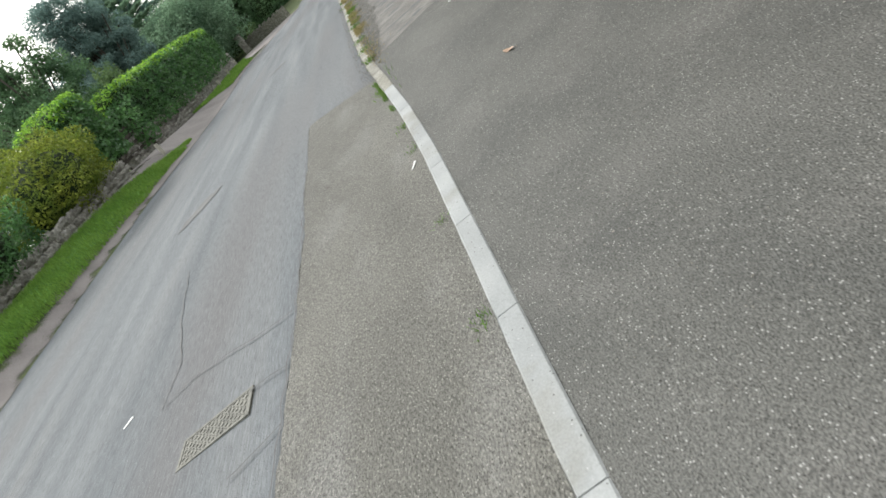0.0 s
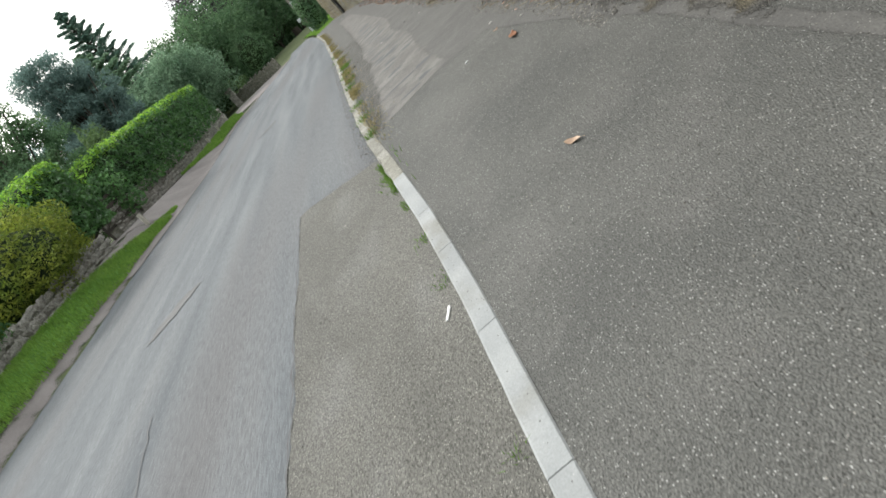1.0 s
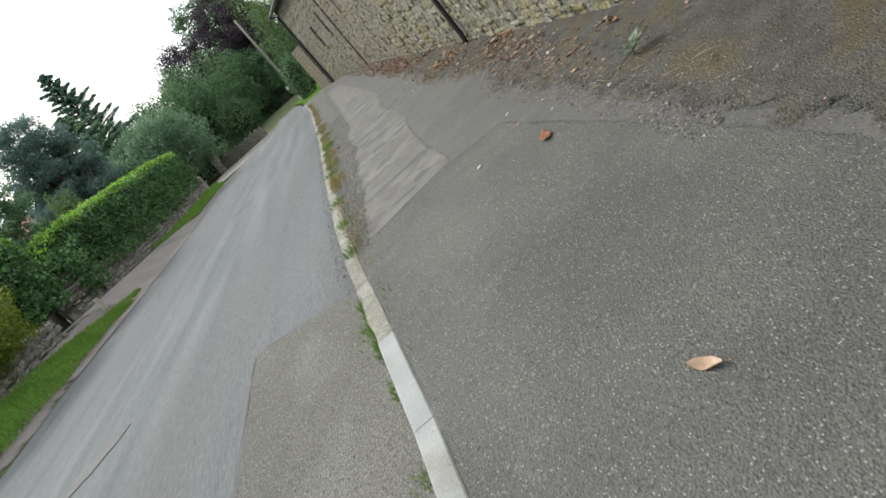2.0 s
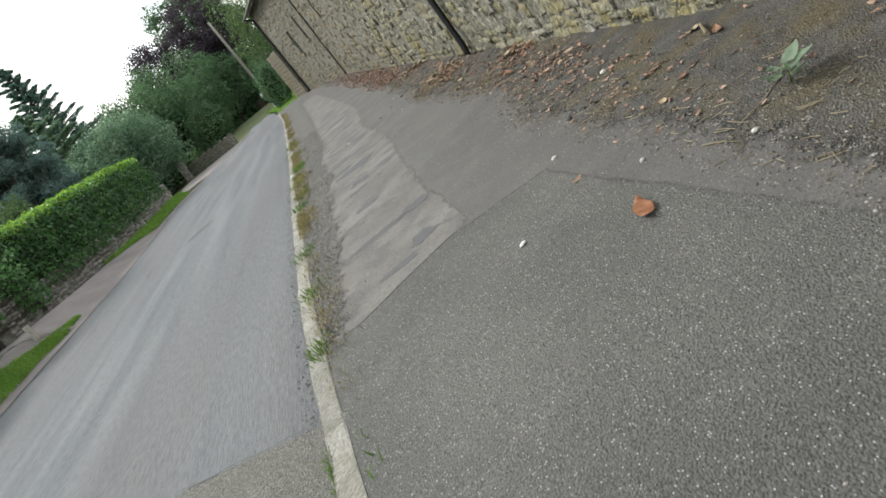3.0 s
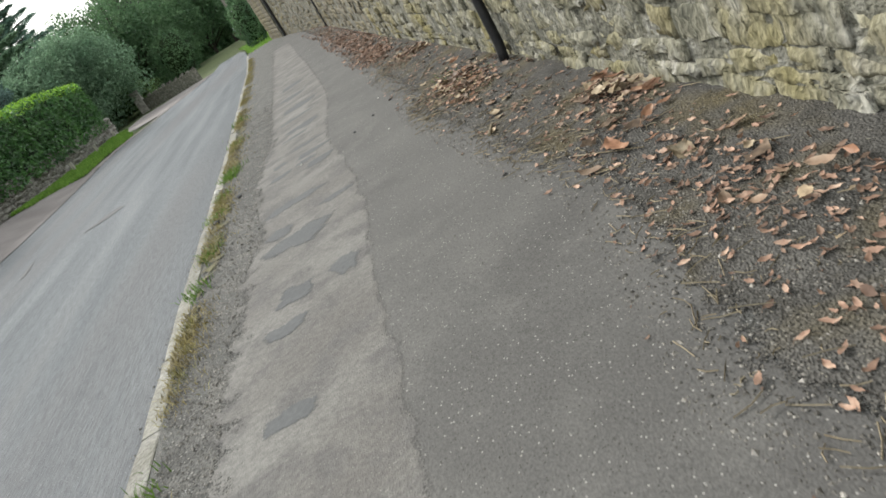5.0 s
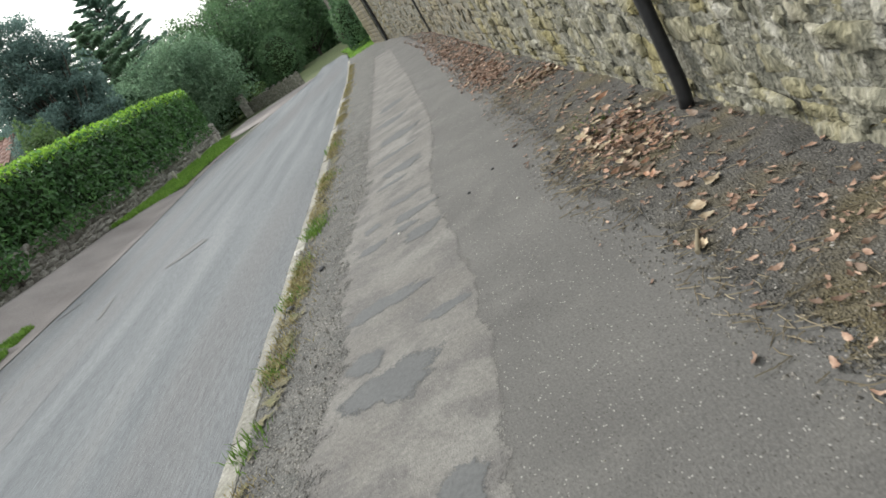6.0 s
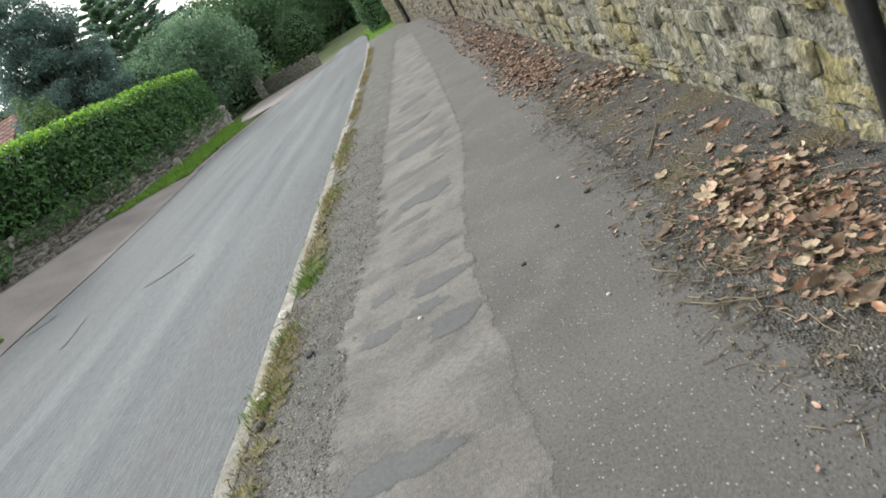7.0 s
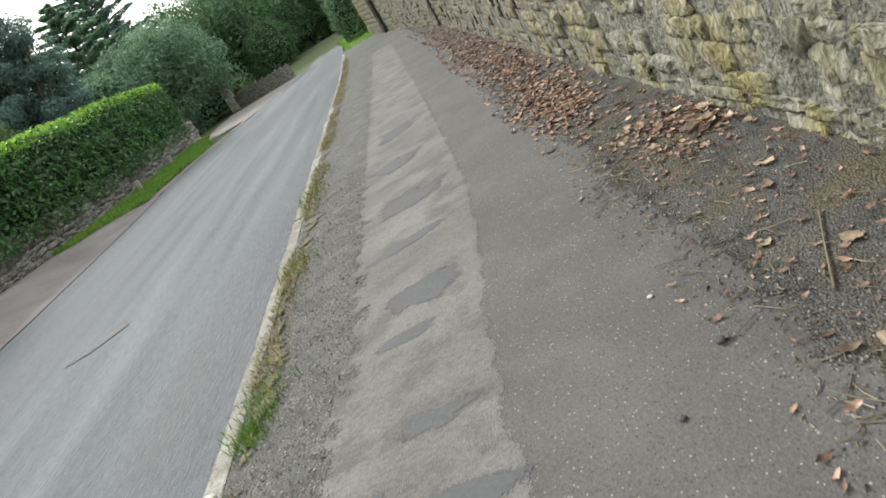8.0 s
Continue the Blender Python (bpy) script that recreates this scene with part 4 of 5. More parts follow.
def hedge(line, z0, z1, width, n, label, round_end=True, group="hedges"):
    """A clipped hedge along a line: a near-black hull painted as inner shade and a thick skin of leaves, with young
    growth on top coloured as sunlit.
    """
    cx, cy = line[0]
    h = empty("hedge", (cx, cy, z0(cy)), label=label, category="hedge", group=group)
    inv = Matrix.Translation((-cx, -cy, -z0(cy)))
    y0, y1 = line[0][1], line[-1][1]

    def skin(u, side, lift):
        y = y0 + (y1 - y0) * u
        e = min(1.0, (y1 - y) / 1.3, (y - y0) / 1.3) if round_end else 1.0
        e = math.sqrt(max(0.0, 1 - (1 - max(0, e)) ** 2))
        zt = z1(y) - (1 - e) * 1.0
        return y, along(line, y), max(0.15, e) * width / 2, z0(y), zt

    # solid near-black hull: the shade between the leaves is painted into its colour
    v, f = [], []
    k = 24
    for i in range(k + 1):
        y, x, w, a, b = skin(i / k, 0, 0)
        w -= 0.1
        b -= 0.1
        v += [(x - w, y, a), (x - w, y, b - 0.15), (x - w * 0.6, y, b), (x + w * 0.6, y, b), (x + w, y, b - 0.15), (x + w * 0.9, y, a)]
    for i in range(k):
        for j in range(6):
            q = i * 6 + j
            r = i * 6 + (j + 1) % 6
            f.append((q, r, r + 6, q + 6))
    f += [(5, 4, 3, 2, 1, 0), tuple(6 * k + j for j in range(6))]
    part("shade_core", mesh("shade_core", v, f, M_HEDGESHADE), parent=h).matrix_parent_inverse = inv
    pts, nrm, top, topn = [], [], [], []
    for _ in range(n):
        y, x, w, a, b = skin(rng.random(), 0, 0)
        bulge = 0.16 * noise.noise(Vector((y * 0.9, 3, 0))) + 0.09 * noise.noise(Vector((y * 4, 1, 5)))
        c = rng.random()
        if c < 0.62:
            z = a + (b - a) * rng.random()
            # towards the upper edge more leaves take the painted sunlit colour
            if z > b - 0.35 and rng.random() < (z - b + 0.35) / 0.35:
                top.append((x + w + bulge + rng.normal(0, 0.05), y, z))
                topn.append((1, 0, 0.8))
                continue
            pts.append((x + w + bulge + 0.14 * noise.noise(Vector((y * 2.2, z * 2.2, 0))) + rng.normal(0, 0.07), y, z))
            nrm.append((1, 0, 0.35))
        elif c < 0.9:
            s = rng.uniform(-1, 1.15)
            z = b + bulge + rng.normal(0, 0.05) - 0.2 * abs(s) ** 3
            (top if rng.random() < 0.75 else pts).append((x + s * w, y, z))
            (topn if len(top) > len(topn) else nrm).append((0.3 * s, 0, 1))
        else:
            yy = y1 if rng.random() < 0.5 else y0
            pts.append((x + rng.uniform(-1, 1) * w * 0.8, yy + (rng.normal(0, 0.06) - (0.5 if yy == y1 else -0.5) * rng.random() ** 2), a + (b - a) * 0.72 * rng.random()))
            nrm.append((0.3, 1 if yy == y1 else -1, 0.2))
    foliage("foliage", pts, 0.13, M_HEDGE, h, 0.5, nrm, 0.8).matrix_parent_inverse = inv
    foliage("young_growth", top, 0.12, M_HEDGELIT, h, 0.45, topn, 0.7, label="young leaves on the top, coloured bright as if sunlit").matrix_parent_inverse = inv
    return h


hedge([(-9.8, 22.3), (-9.3, 24), (-9.0, 27), (-8.95, 38.7)], lambda y: bank_z(-8.6, y) + 0.45, lambda y: 2.55 + 0.12 * noise.noise(Vector((y * 0.5, 0, 0))), 1.25, 17000, "long clipped laurel hedge with young tops coloured sunlit bright above a stone wall")
hedge([(-9.5, 17.9), (-9.5, 21.0)], lambda y: bank_z(-8.6, y) + 0.5, lambda y: 2.95, 1.7, 5000, "rounded clipped hedge with top coloured sunlit bright green beside the gate")


def shrub(at, r, n, material, size, label, category="shrub", name="shrub", flat=0.7):
    s = empty(name, at, label=label, category=category)
    d = rng.normal(size=(n, 3))
    d /= np.linalg.norm(d, axis=1)[:, None]
    k = np.array([1 + 0.3 * noise.noise(Vector(q * 2.2)) + 0.12 * noise.noise(Vector(q * 6)) for q in d])
    rad = k * (0.82 + 0.2 * rng.random(n))
    pts = d * rad[:, None] * np.array(r) + np.array([0, 0, r[2] * 0.9])
    keep = pts[:, 2] > 0.03
    foliage("foliage", pts[keep], size, material, s, 0.4, d[keep], flat)
    # near-black inner hull; its colour stands in for shade among the leaves
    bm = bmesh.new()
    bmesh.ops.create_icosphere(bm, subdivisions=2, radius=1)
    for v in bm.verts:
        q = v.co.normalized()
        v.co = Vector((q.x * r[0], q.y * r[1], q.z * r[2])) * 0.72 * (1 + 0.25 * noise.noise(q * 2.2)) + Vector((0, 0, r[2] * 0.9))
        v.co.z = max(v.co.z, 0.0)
    part("shade_core", bm, M_HEDGESHADE, s)
    return s


shrub((-8.62, 15.0, bank_z(-9.3, 15)), (1.0, 2.4, 1.1), 17000, M_GOLD, 0.085, "yellow-green feathery shrub spilling over the low wall")
shrub((-8.7, 10.6, bank_z(-9.3, 11)), (0.95, 2.5, 0.9), 9000, M_HEDGE, 0.095, "dark green shrub behind the low wall")
shrub((-12.4, 27.0, 0.3), (1.3, 1.6, 1.6), 3500, M_TREE2, 0.16, "pale green shrub rising behind the hedge")
shrub((-12.1, 33.5, 0.2), (0.85, 1.0, 2.0), 4000, M_TREE2, 0.16, "light green bushy shrub beside the tiled roof")
shrub((-1.6, 43.0, -0.1), (0.75, 1.0, 1.35), 3500, M_TREE, 0.14, "tall clipped dark evergreen bush past the house", "bush")
shrub((-10.3, 50.0, -0.1), (2.2, 2.0, 0.9), 3000, M_TREE2, 0.15, "low flowering shrub above the far wall")
shrub((-7.2, 56.5, -0.1), (1.5, 1.5, 1.9), 3000, M_TREE, 0.18, "dark rounded shrub in front of the trees")


def tree(at, height, spread, trunk_h, n, material, size, label, kind="round", name="tree", droop=0.0, category="tree", clumps=70):
    """A tapered trunk, limbs, and a crown of leaf clumps with gaps."""
    t = empty(name, at, label=label, category=category)
    bm = bmesh.new()
    r0 = height * 0.022
    tube(bm, [(0, 0, -0.2), (0.05, 0, height * 0.15), (0.0, 0.08, height * 0.45), (0.1, 0, height * 0.9)], [r0 * 1.4, r0, r0 * 0.7, r0 * 0.12], 9)
    centres = []
    for i in range(clumps):
        if kind == "conifer":
            u = (i + 0.5) / clumps
            a = i * 2.4
            z = trunk_h + (height - trunk_h) * u
            reach = spread * (1 - u) ** 0.75 * ((0.75 if droop > -0.2 else 0.5) + 0.5 * rng.random())
            z_tip = z + 0.06 * reach - droop * reach
            centres.append((a, z, reach, z_tip))
        else:
            d = rng.normal(size=3)
            d /= np.linalg.norm(d)
            q = rng.random() ** 0.4
            s = 1 + 0.25 * noise.noise(Vector(d * 1.7) + Vector(at))
            centres.append((d[0] * spread * q * s, d[1] * spread * q * s, trunk_h + (height - trunk_h) * (0.5 + 0.5 * d[2] * q * s)))
    pts, nrm, lies = [], [], []
    per = n // clumps
    hang = 0.12 if droop > -0.2 else 0.45
    for i, c in enumerate(centres):
        if kind == "conifer":
            a, z, reach, z_tip = c
            tip = Vector((math.cos(a) * reach, math.sin(a) * reach, z_tip))
            tube(bm, [(0, 0, z), tuple(tip * 0.5 + Vector((0, 0, z * 0.5 + 0.05 * reach))), tuple(tip)], [r0 * 0.28, r0 * 0.18, 0.02], 5)
            out, side = np.array([math.cos(a), math.sin(a), (z_tip - z) / max(reach, 0.1)]), np.array([-math.sin(a), math.cos(a), 0])
            for _ in range(per):
                u = 0.08 + 0.92 * rng.random() ** 0.75
                s = 1 if rng.random() < 0.5 else -1
                d = out * 0.75 + side * s * 0.65 - np.array([0, 0, hang])
                k = rng.random() * ((0.34 if hang < 0.2 else 0.3) * reach * (1 - 0.8 * u) + 0.14)
                slot = u
                pts.append(np.array([0, 0, z + 0.1 * reach * slot * (1 - slot)]) + out * reach * slot + d * k + rng.normal(0, 0.035, 3))
                nrm.append((0, 0, 1))
                lies.append(d)
        else:
            c = np.array(c)
            if i % 3 == 0:
                start = Vector((0, 0, trunk_h * 0.8 + 0.25 * (c[2] - trunk_h * 0.8)))
                tube(bm, [tuple(start), tuple((start + Vector(c)) * 0.5 + Vector((0, 0, 0.2))), tuple(c)], [r0 * 0.4, r0 * 0.25, 0.03], 5)
            cr = spread * rng.uniform(0.16, 0.3)
            d = rng.normal(size=(per, 3))
            d /= np.linalg.norm(d, axis=1)[:, None]
            rr = cr * rng.random(per) ** 0.35
            q = c + d * rr[:, None] * np.array([1, 1, 0.75 + droop])
            pts += list(q)
            nrm += [(0.6 * e[0], 0.6 * e[1], e[2] * 0.6 + 0.4) for e in d]
    part("trunk", bm, M_BARK, t)
    foliage("crown", pts, size, material, t, 0.45 if kind != "conifer" else 0.3, nrm, 0.7, droop, lie=lies if lies else None)
    return t


tree((-10.8, 61, -0.1), 7.8, 5.6, 0.2, 60000, M_TREE, 0.19, "broad round dark green tree behind the bend", clumps=260)
tree((-8.5, 70, -0.1), 10.2, 3.8, 2.0, 20000, M_COPPER, 0.24, "dark purple copper beech behind the green trees", clumps=110)
tree((-3.6, 72, -0.1), 11.5, 3.6, 2.0, 24000, M_COPPER, 0.24, "tall dark purple-leaved tree behind the pole", clumps=110)
tree((-5.0, 80, -0.1), 15.0, 4.0, 3.0, 22000, M_TREE, 0.26, "tall airy green tree above the bend", clumps=110)
tree((1.9, 58, -0.1), 11.5, 4.4, 0.5, 34000, M_TREE2, 0.18, "hanging pale green tree behind the house", droop=0.8, clumps=140)
tree((-15.0, 56, 0.0), 12.3, 5.0, 1.0, 62000, M_CONIFER, 0.18, "spreading dark cedar with layered boughs", "conifer", droop=-0.21, clumps=130)
tree((-14.6, 50, 0.0), 8.6, 4.9, 0.3, 60000, M_SOFTCONIFER, 0.21, "broad feathery conifer with sweeping boughs", "conifer", droop=-0.12, clumps=90)
tree((-11.3, 47, 0.0), 5.2, 3.3, 0.2, 60000, M_SOFTCONIFER, 0.16, "low wide feathery conifer beside the far gate", clumps=240)
tree((-13.4, 39.5, 0.0), 8.5, 2.2, 0.2, 80000, M_BLUE, 0.13, "blue-green pine with a broad soft crown", clumps=330)
tree((-21.4, 47, 0.0), 7.1, 3.3, 0.3, 40000, M_BLUE, 0.18, "dark blue-green pine standing in the garden", clumps=150)
tree((-15.4, 29, 0.2), 6.6, 2.2, 1.2, 16000, M_TREE2, 0.15, "airy garden tree with shiny leaves behind the shrubs")
tree((-11.4, 24.4, 0.2), 6.3, 1.9, 0.4, 26000, M_TREE, 0.12, "dark garden tree with small shiny leaves behind the hedge", clumps=110)
tree((-19, 31, 0.2), 6.0, 2.7, 0.5, 24000, M_TREE, 0.17, "dark leafy garden tree behind the hedge", clumps=100)
tree((-18.2, 45.5, 0.0), 6.2, 1.8, 0.8, 10000, M_TREE2, 0.15, "pale yellowish tree behind the tiled roof")
tree((-16.5, 66, 0.0), 6.2, 4.4, 0.3, 20000, M_TREE, 0.26, "dark leafy tree in the row behind the cedar", clumps=110)
tree((-6.0, 66, 0.0), 6.0, 3.6, 0.2, 18000, M_TREE, 0.25, "dark leafy tree at the wood's edge", clumps=110)
# the wood that closes the view
pts = []
for _ in range(46000):
    x = rng.uniform(-48, 24)
    ht = 6.5 + 1.8 * noise.noise(Vector((x * 0.12, 5, 0))) + 0.9 * noise.noise(Vector((x * 0.5, 2, 0)))
    zz = -0.2 + ht * rng.random()
    pts.append((x, 84 + 0.12 * (x + 10) + rng.normal(0, 1.2) + 2 * noise.noise(Vector((x * 0.3, zz * 0.4, 1))), zz))
wood = tagged(foliage("far_wood", pts, 0.6, M_TREE, None, 0.55), "dense dark wood of mixed trees closing the lane", "woodland", kind="stuff")
# near-black slab behind the leaves: shade deep in the wood, given as colour
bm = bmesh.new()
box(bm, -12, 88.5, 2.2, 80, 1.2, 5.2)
part("shade", bm, M_WOODSHADE, wood)

# ---- posts, gate, pier, pole, far bungalow ----
for x, y, h in ((-7.4, 18.2, 0.34), (-7.85, 30.35, 0.3), (-7.95, 33.6, 0.3), (-7.95, 36.5, 0.3)):
    bm = bmesh.new()
    box(bm, 0, 0, h / 2, 0.09, 0.09, h, 0.012)
    ob = part("marker_post", bm, M_WOOD)
    ob.matrix_basis = Matrix.Translation((x, y, verge_z(x, y) - 0.02)) @ Matrix.Rotation(rng.normal(0, 0.06), 4, "X")
    tagged(ob, "short pale wooden marker post on the verge", "marker post", "marker posts")

gate = empty("garden_gate", (-9.55, 21.15, bank_z(-9.6, 21)), label="dark weathered timber gate standing open between the hedges", category="gate")
gate.rotation_euler = (0, 0, 1.25)
for z in (0.3, 0.55, 0.8, 1.05):
    bm = bmesh.new()
    box(bm, 0.9, 0, z, 1.8, 0.03, 0.09, 0.004)
    part("rail", bm, M_DARKWOOD, gate)
for x in (0.03, 1.77):
    bm = bmesh.new()
    box(bm, x, 0, 0.6, 0.07, 0.05, 1.2, 0.005)
    part("stile", bm, M_DARKWOOD, gate)
bm = bmesh.new()
box(bm, 0.9, 0.025, 0.68, 1.95, 0.025, 0.07, turn=Matrix.Rotation(-0.42, 4, "Y"))
part("brace", bm, M_DARKWOOD, gate)

pier = empty("gate_pier", (-9.05, 48.3, -0.15), label="pale square stone gate pier with a cap", category="gate pier")
bm = bmesh.new()
box(bm, 0, 0, 0.58, 0.45, 0.45, 1.16, 0.02)
part("shaft", bm, M_RUBBLE, pier)
bm = bmesh.new()
box(bm, 0, 0, 1.19, 0.56, 0.56, 0.08, 0.02)
part("cap", bm, M_RUBBLE, pier)

pole = empty("utility_pole", (-2.45, 49.5, -0.1), label="tall grey timber utility pole with small boxes and signs", category="utility pole")
bm = bmesh.new()
tube(bm, [(0, 0, 0), (0.02, 0, 3), (0.05, 0, 6.2)], [0.105, 0.09, 0.07], 12)
part("shaft", bm, M_POLE, pole)
for x, z, sx, sz, nm in ((0.22, 2.05, 0.42, 0.5, "box"), (0.16, 1.45, 0.22, 0.28, "plate"), (0.2, 0.95, 0.2, 0.3, "plate"), (-0.22, 1.15, 0.3, 0.24, "plate"), (0.02, 0.3, 0.32, 0.36, "plate")):
    bm = bmesh.new()
    box(bm, x, -0.16, z, sx, 0.09, sz, 0.015)
    part(nm, bm, M_SIGN, pole, "pale grey metal " + nm)

bung = empty("bungalow", (-20.9, 41, 0.1), label="bungalow with a terracotta tiled roof behind the hedge", category="house")
bung.rotation_euler = (0, 0, math.pi / 2)
bm = bmesh.new()
box(bm, 0, 0, 1.3, 7, 8, 2.6)
part("wall", bm, M_RENDER, bung)
rv = [(-4, -4.4, 2.5), (4, -4.4, 2.5), (4, 4.4, 2.5), (-4, 4.4, 2.5), (0, -4.4, 4.6), (0, 4.4, 4.6)]
part("gable", mesh("gable", rv, [(0, 1, 4), (2, 3, 5), (0, 3, 2, 1)], M_RENDER, False), parent=bung)
for sgn in (1, -1):
    vs, fs, o = [], [], 0
    for i in range(15):
        for j in range(30):
            u0, u1 = i / 15, (i + 1.25) / 15
            y0 = -4.45 + j * 0.297
            x0, x1 = sgn * 4.1 * (1 - u0), sgn * 4.1 * (1 - u1)
            za, zb = 2.45 + 2.2 * u0 + 0.06, 2.45 + 2.2 * u1 + 0.02
            for yy, dz in ((y0, 0), (y0 + 0.15, 0.05), (y0 + 0.285, 0)):
                vs += [(x0, yy, za + dz), (x1, yy, zb + dz), (x0, yy, za + dz - 0.03)]
            fs += [(o, o + 1, o + 4, o + 3), (o + 3, o + 4, o + 7, o + 6), (o, o + 3, o + 5, o + 2), (o + 3, o + 6, o + 8, o + 5)]
            o += 9
    tagged(part("roof_tiles", mesh("roof_tiles", vs, fs, M_TILE, False), parent=bung), kind="stuff")

# ---- fallen leaves, twigs and stones ----
def leaf_mesh(seed, length=0.1, width=0.045, curl=0.02, flat=1.0, ragged=0.0):
    """A dry leaf: pointed oval with a midrib, gently rolled, cupped and twisted."""
    r = np.random.default_rng(seed)
    cup, twist, wave = flat * r.uniform(-0.12, 0.32), flat * r.normal(0, 0.12), r.uniform(0, 6)
    v, f = [], []
    n = 8
    for i in range(n + 1):
        u = i / n
        w = width / 2 * max(0.06, math.sin(math.pi * u ** 0.85)) ** 0.8 * (1 + ragged * r.normal(0, 0.22))
        buckle = ragged * r.normal(0, 0.05, 5) * width
        z = curl * (2 * u - 1) ** 2
        bend = 0.1 * width * math.sin(3 * u + seed)
        for k, s in enumerate((-1, -0.5, 0, 0.5, 1)):
            edge = max(0.0, buckle[k]) + 0.003 * math.sin(wave + 9 * u) * s * s
            v.append((length * (u - 0.5), s * w + bend, z + 0.007 + cup * w * s * s + twist * s * w * (u - 0.5) + edge - (0.0012 if s == 0 else 0)))
    for i in range(n):
        for k in range(4):
            a = i * 5 + k
            f.append((a, a + 1, a + 6, a + 5))
    v += [(length * 0.48, bend - 0.001, 0.008 + curl), (length * 0.68, bend + 0.006, 0.006), (length * 0.68, bend + 0.009, 0.006)]
    f.append((len(v) - 3, len(v) - 2, len(v) - 1))
    return v, f


LEAVES = [mesh("fallen_leaf", *leaf_mesh(s, 0.1, 0.034 + 0.008 * (s % 3), 0.003 + 0.005 * (s % 4)), M_LEAFDRY) for s in range(6)]
# pale crumpled broad leaves, dark rotted ones and narrow russet ones of the drifts
DRIFT = [mesh("fallen_leaf", *leaf_mesh(60 + s, 0.085, 0.056 + 0.008 * (s % 3), 0.006, 1.3, 1.3), M_LEAFPALE) for s in range(4)]
DRIFT += [mesh("fallen_leaf", *leaf_mesh(70 + s, 0.1, 0.045, 0.008, 1.3, 1.0), M_LEAFDARK) for s in range(3)]
DRIFT += [mesh("fallen_leaf", *leaf_mesh(80 + s, 0.105, 0.04 + 0.006 * (s % 2), 0.009, 1.2, 0.6), M_LEAFRED) for s in range(3)]
DRIFT += [mesh("fallen_leaf", *leaf_mesh(90 + s, 0.1, 0.042, 0.012, 1.4, 0.8), M_LEAFDRY) for s in range(4)]


def ground_top(x, y):
    e = litter_edge(y)
    z = foot_z(x, y)
    return z + 0.004 + 0.03 * smooth(0, 0.5, x - e) * (0.6 + 0.8 * abs(noise.noise(Vector((x * 7, y * 7, 1))))) if x > e else z + 0.001


def lay_leaf(x, y, size, turn, tilt=0.0, k=0, up=0.0, label="curled brown fallen leaf lying on the footway"):
    ob = part("leaf", (LEAVES + DRIFT)[k])
    ob.matrix_basis = Matrix.Translation((x, y, ground_top(x, y) + up)) @ Matrix.Rotation(turn, 4, "Z") @ Matrix.Rotation(tilt, 4, "X") @ Matrix.Scale(size, 4)
    return tagged(ob, label, "leaf", "fallen leaves")


lay_leaf(-0.19, 4.0, 1.05, -0.85, 0.1, 1, label="pinkish brown curled leaf lying alone on the asphalt")
LEAVES.append(mesh("fallen_leaf", *leaf_mesh(24, 0.1, 0.041, 0.007, 0.5), M_LEAFLONE))
lay_leaf(0.272, 6.325, 1.75, 1.2, 0.1, 6, label="large dark russet oval leaf lying alone on the asphalt")
lay_leaf(0.28, 6.95, 0.6, 0.6, 0.3, 2)
for x, y, s, a in ((0.95, 7.05, 0.8, 0.4), (1.0, 7.4, 0.7, 2.2), (1.3, 7.25, 1.1, 1.0), (1.32, 7.5, 1.0, 2.6), (0.88, 8.3, 0.8, 1.2), (1.1, 8.0, 0.7, 0.3), (0.8, 7.0, 0.6, 0.8),
                   (1.06, 9.4, 1.3, 0.7), (1.25, 9.35, 1.0, 0.1), (0.82, 9.72, 1.2, 2.3), (1.12, 8.95, 0.6, 1.8), (0.95, 9.0, 0.9, 1.0), (1.15, 9.1, 1.3, 0.5), (0.75, 10.9, 0.8, 2.2), (0.98, 11.25, 0.9, 0.2), (0.85, 11.05, 0.7, 2.5),
                   (0.62, 12.55, 1.1, 0.9), (0.86, 11.7, 1.3, 0.4), (0.9, 11.35, 1.0, 2.2), (1.0, 13.0, 0.9, 1.2), (1.12, 13.15, 1.0, 0.2), (0.95, 13.4, 0.8, 2.0), (1.2, 12.8, 1.0, 0.6), (0.98, 13.9, 0.8, 1.4), (0.8, 13.6, 0.6, 0.2),
                   (0.7, 13.05, 0.7, 2.8), (1.05, 14.05, 0.9, 2.2), (0.55, 15.5, 0.8, 0.3), (0.58, 16.6, 0.9, 1.1)):
    lay_leaf(x, y, s, a, rng.normal(0, 0.25), int(rng.integers(7, 21)))
for x, y, s, a, k in ((0.82, 12.62, 1.25, 0.7, 8), (0.97, 12.75, 1.0, 2.0, 7), (0.85, 11.14, 1.0, 1.2, 9), (0.97, 9.76, 1.7, 1.5, 15), (0.78, 13.01, 0.8, 0.3, 8), (1.1, 13.2, 0.9, 0.2, 17)):
    lay_leaf(x, y, s, a, 0.15, k, 0.006)
piles = ((1.28, 10.35, 0.09, 0.2, 60, 1.15), (1.08, 9.95, 0.12, 0.16, 14, 1.0), (0.9, 12.4, 0.12, 0.2, 60, 0.9), (0.98, 12.05, 0.12, 0.18, 56, 0.9), (0.82, 11.8, 0.07, 0.12, 18, 0.9), (1.12, 12.55, 0.08, 0.12, 16, 0.9), (1.18, 14.7, 0.08, 0.18, 40, 0.9), (0.97, 14.9, 0.1, 0.2, 46, 0.8), (1.12, 9.05, 0.12, 0.25, 18, 0.8))
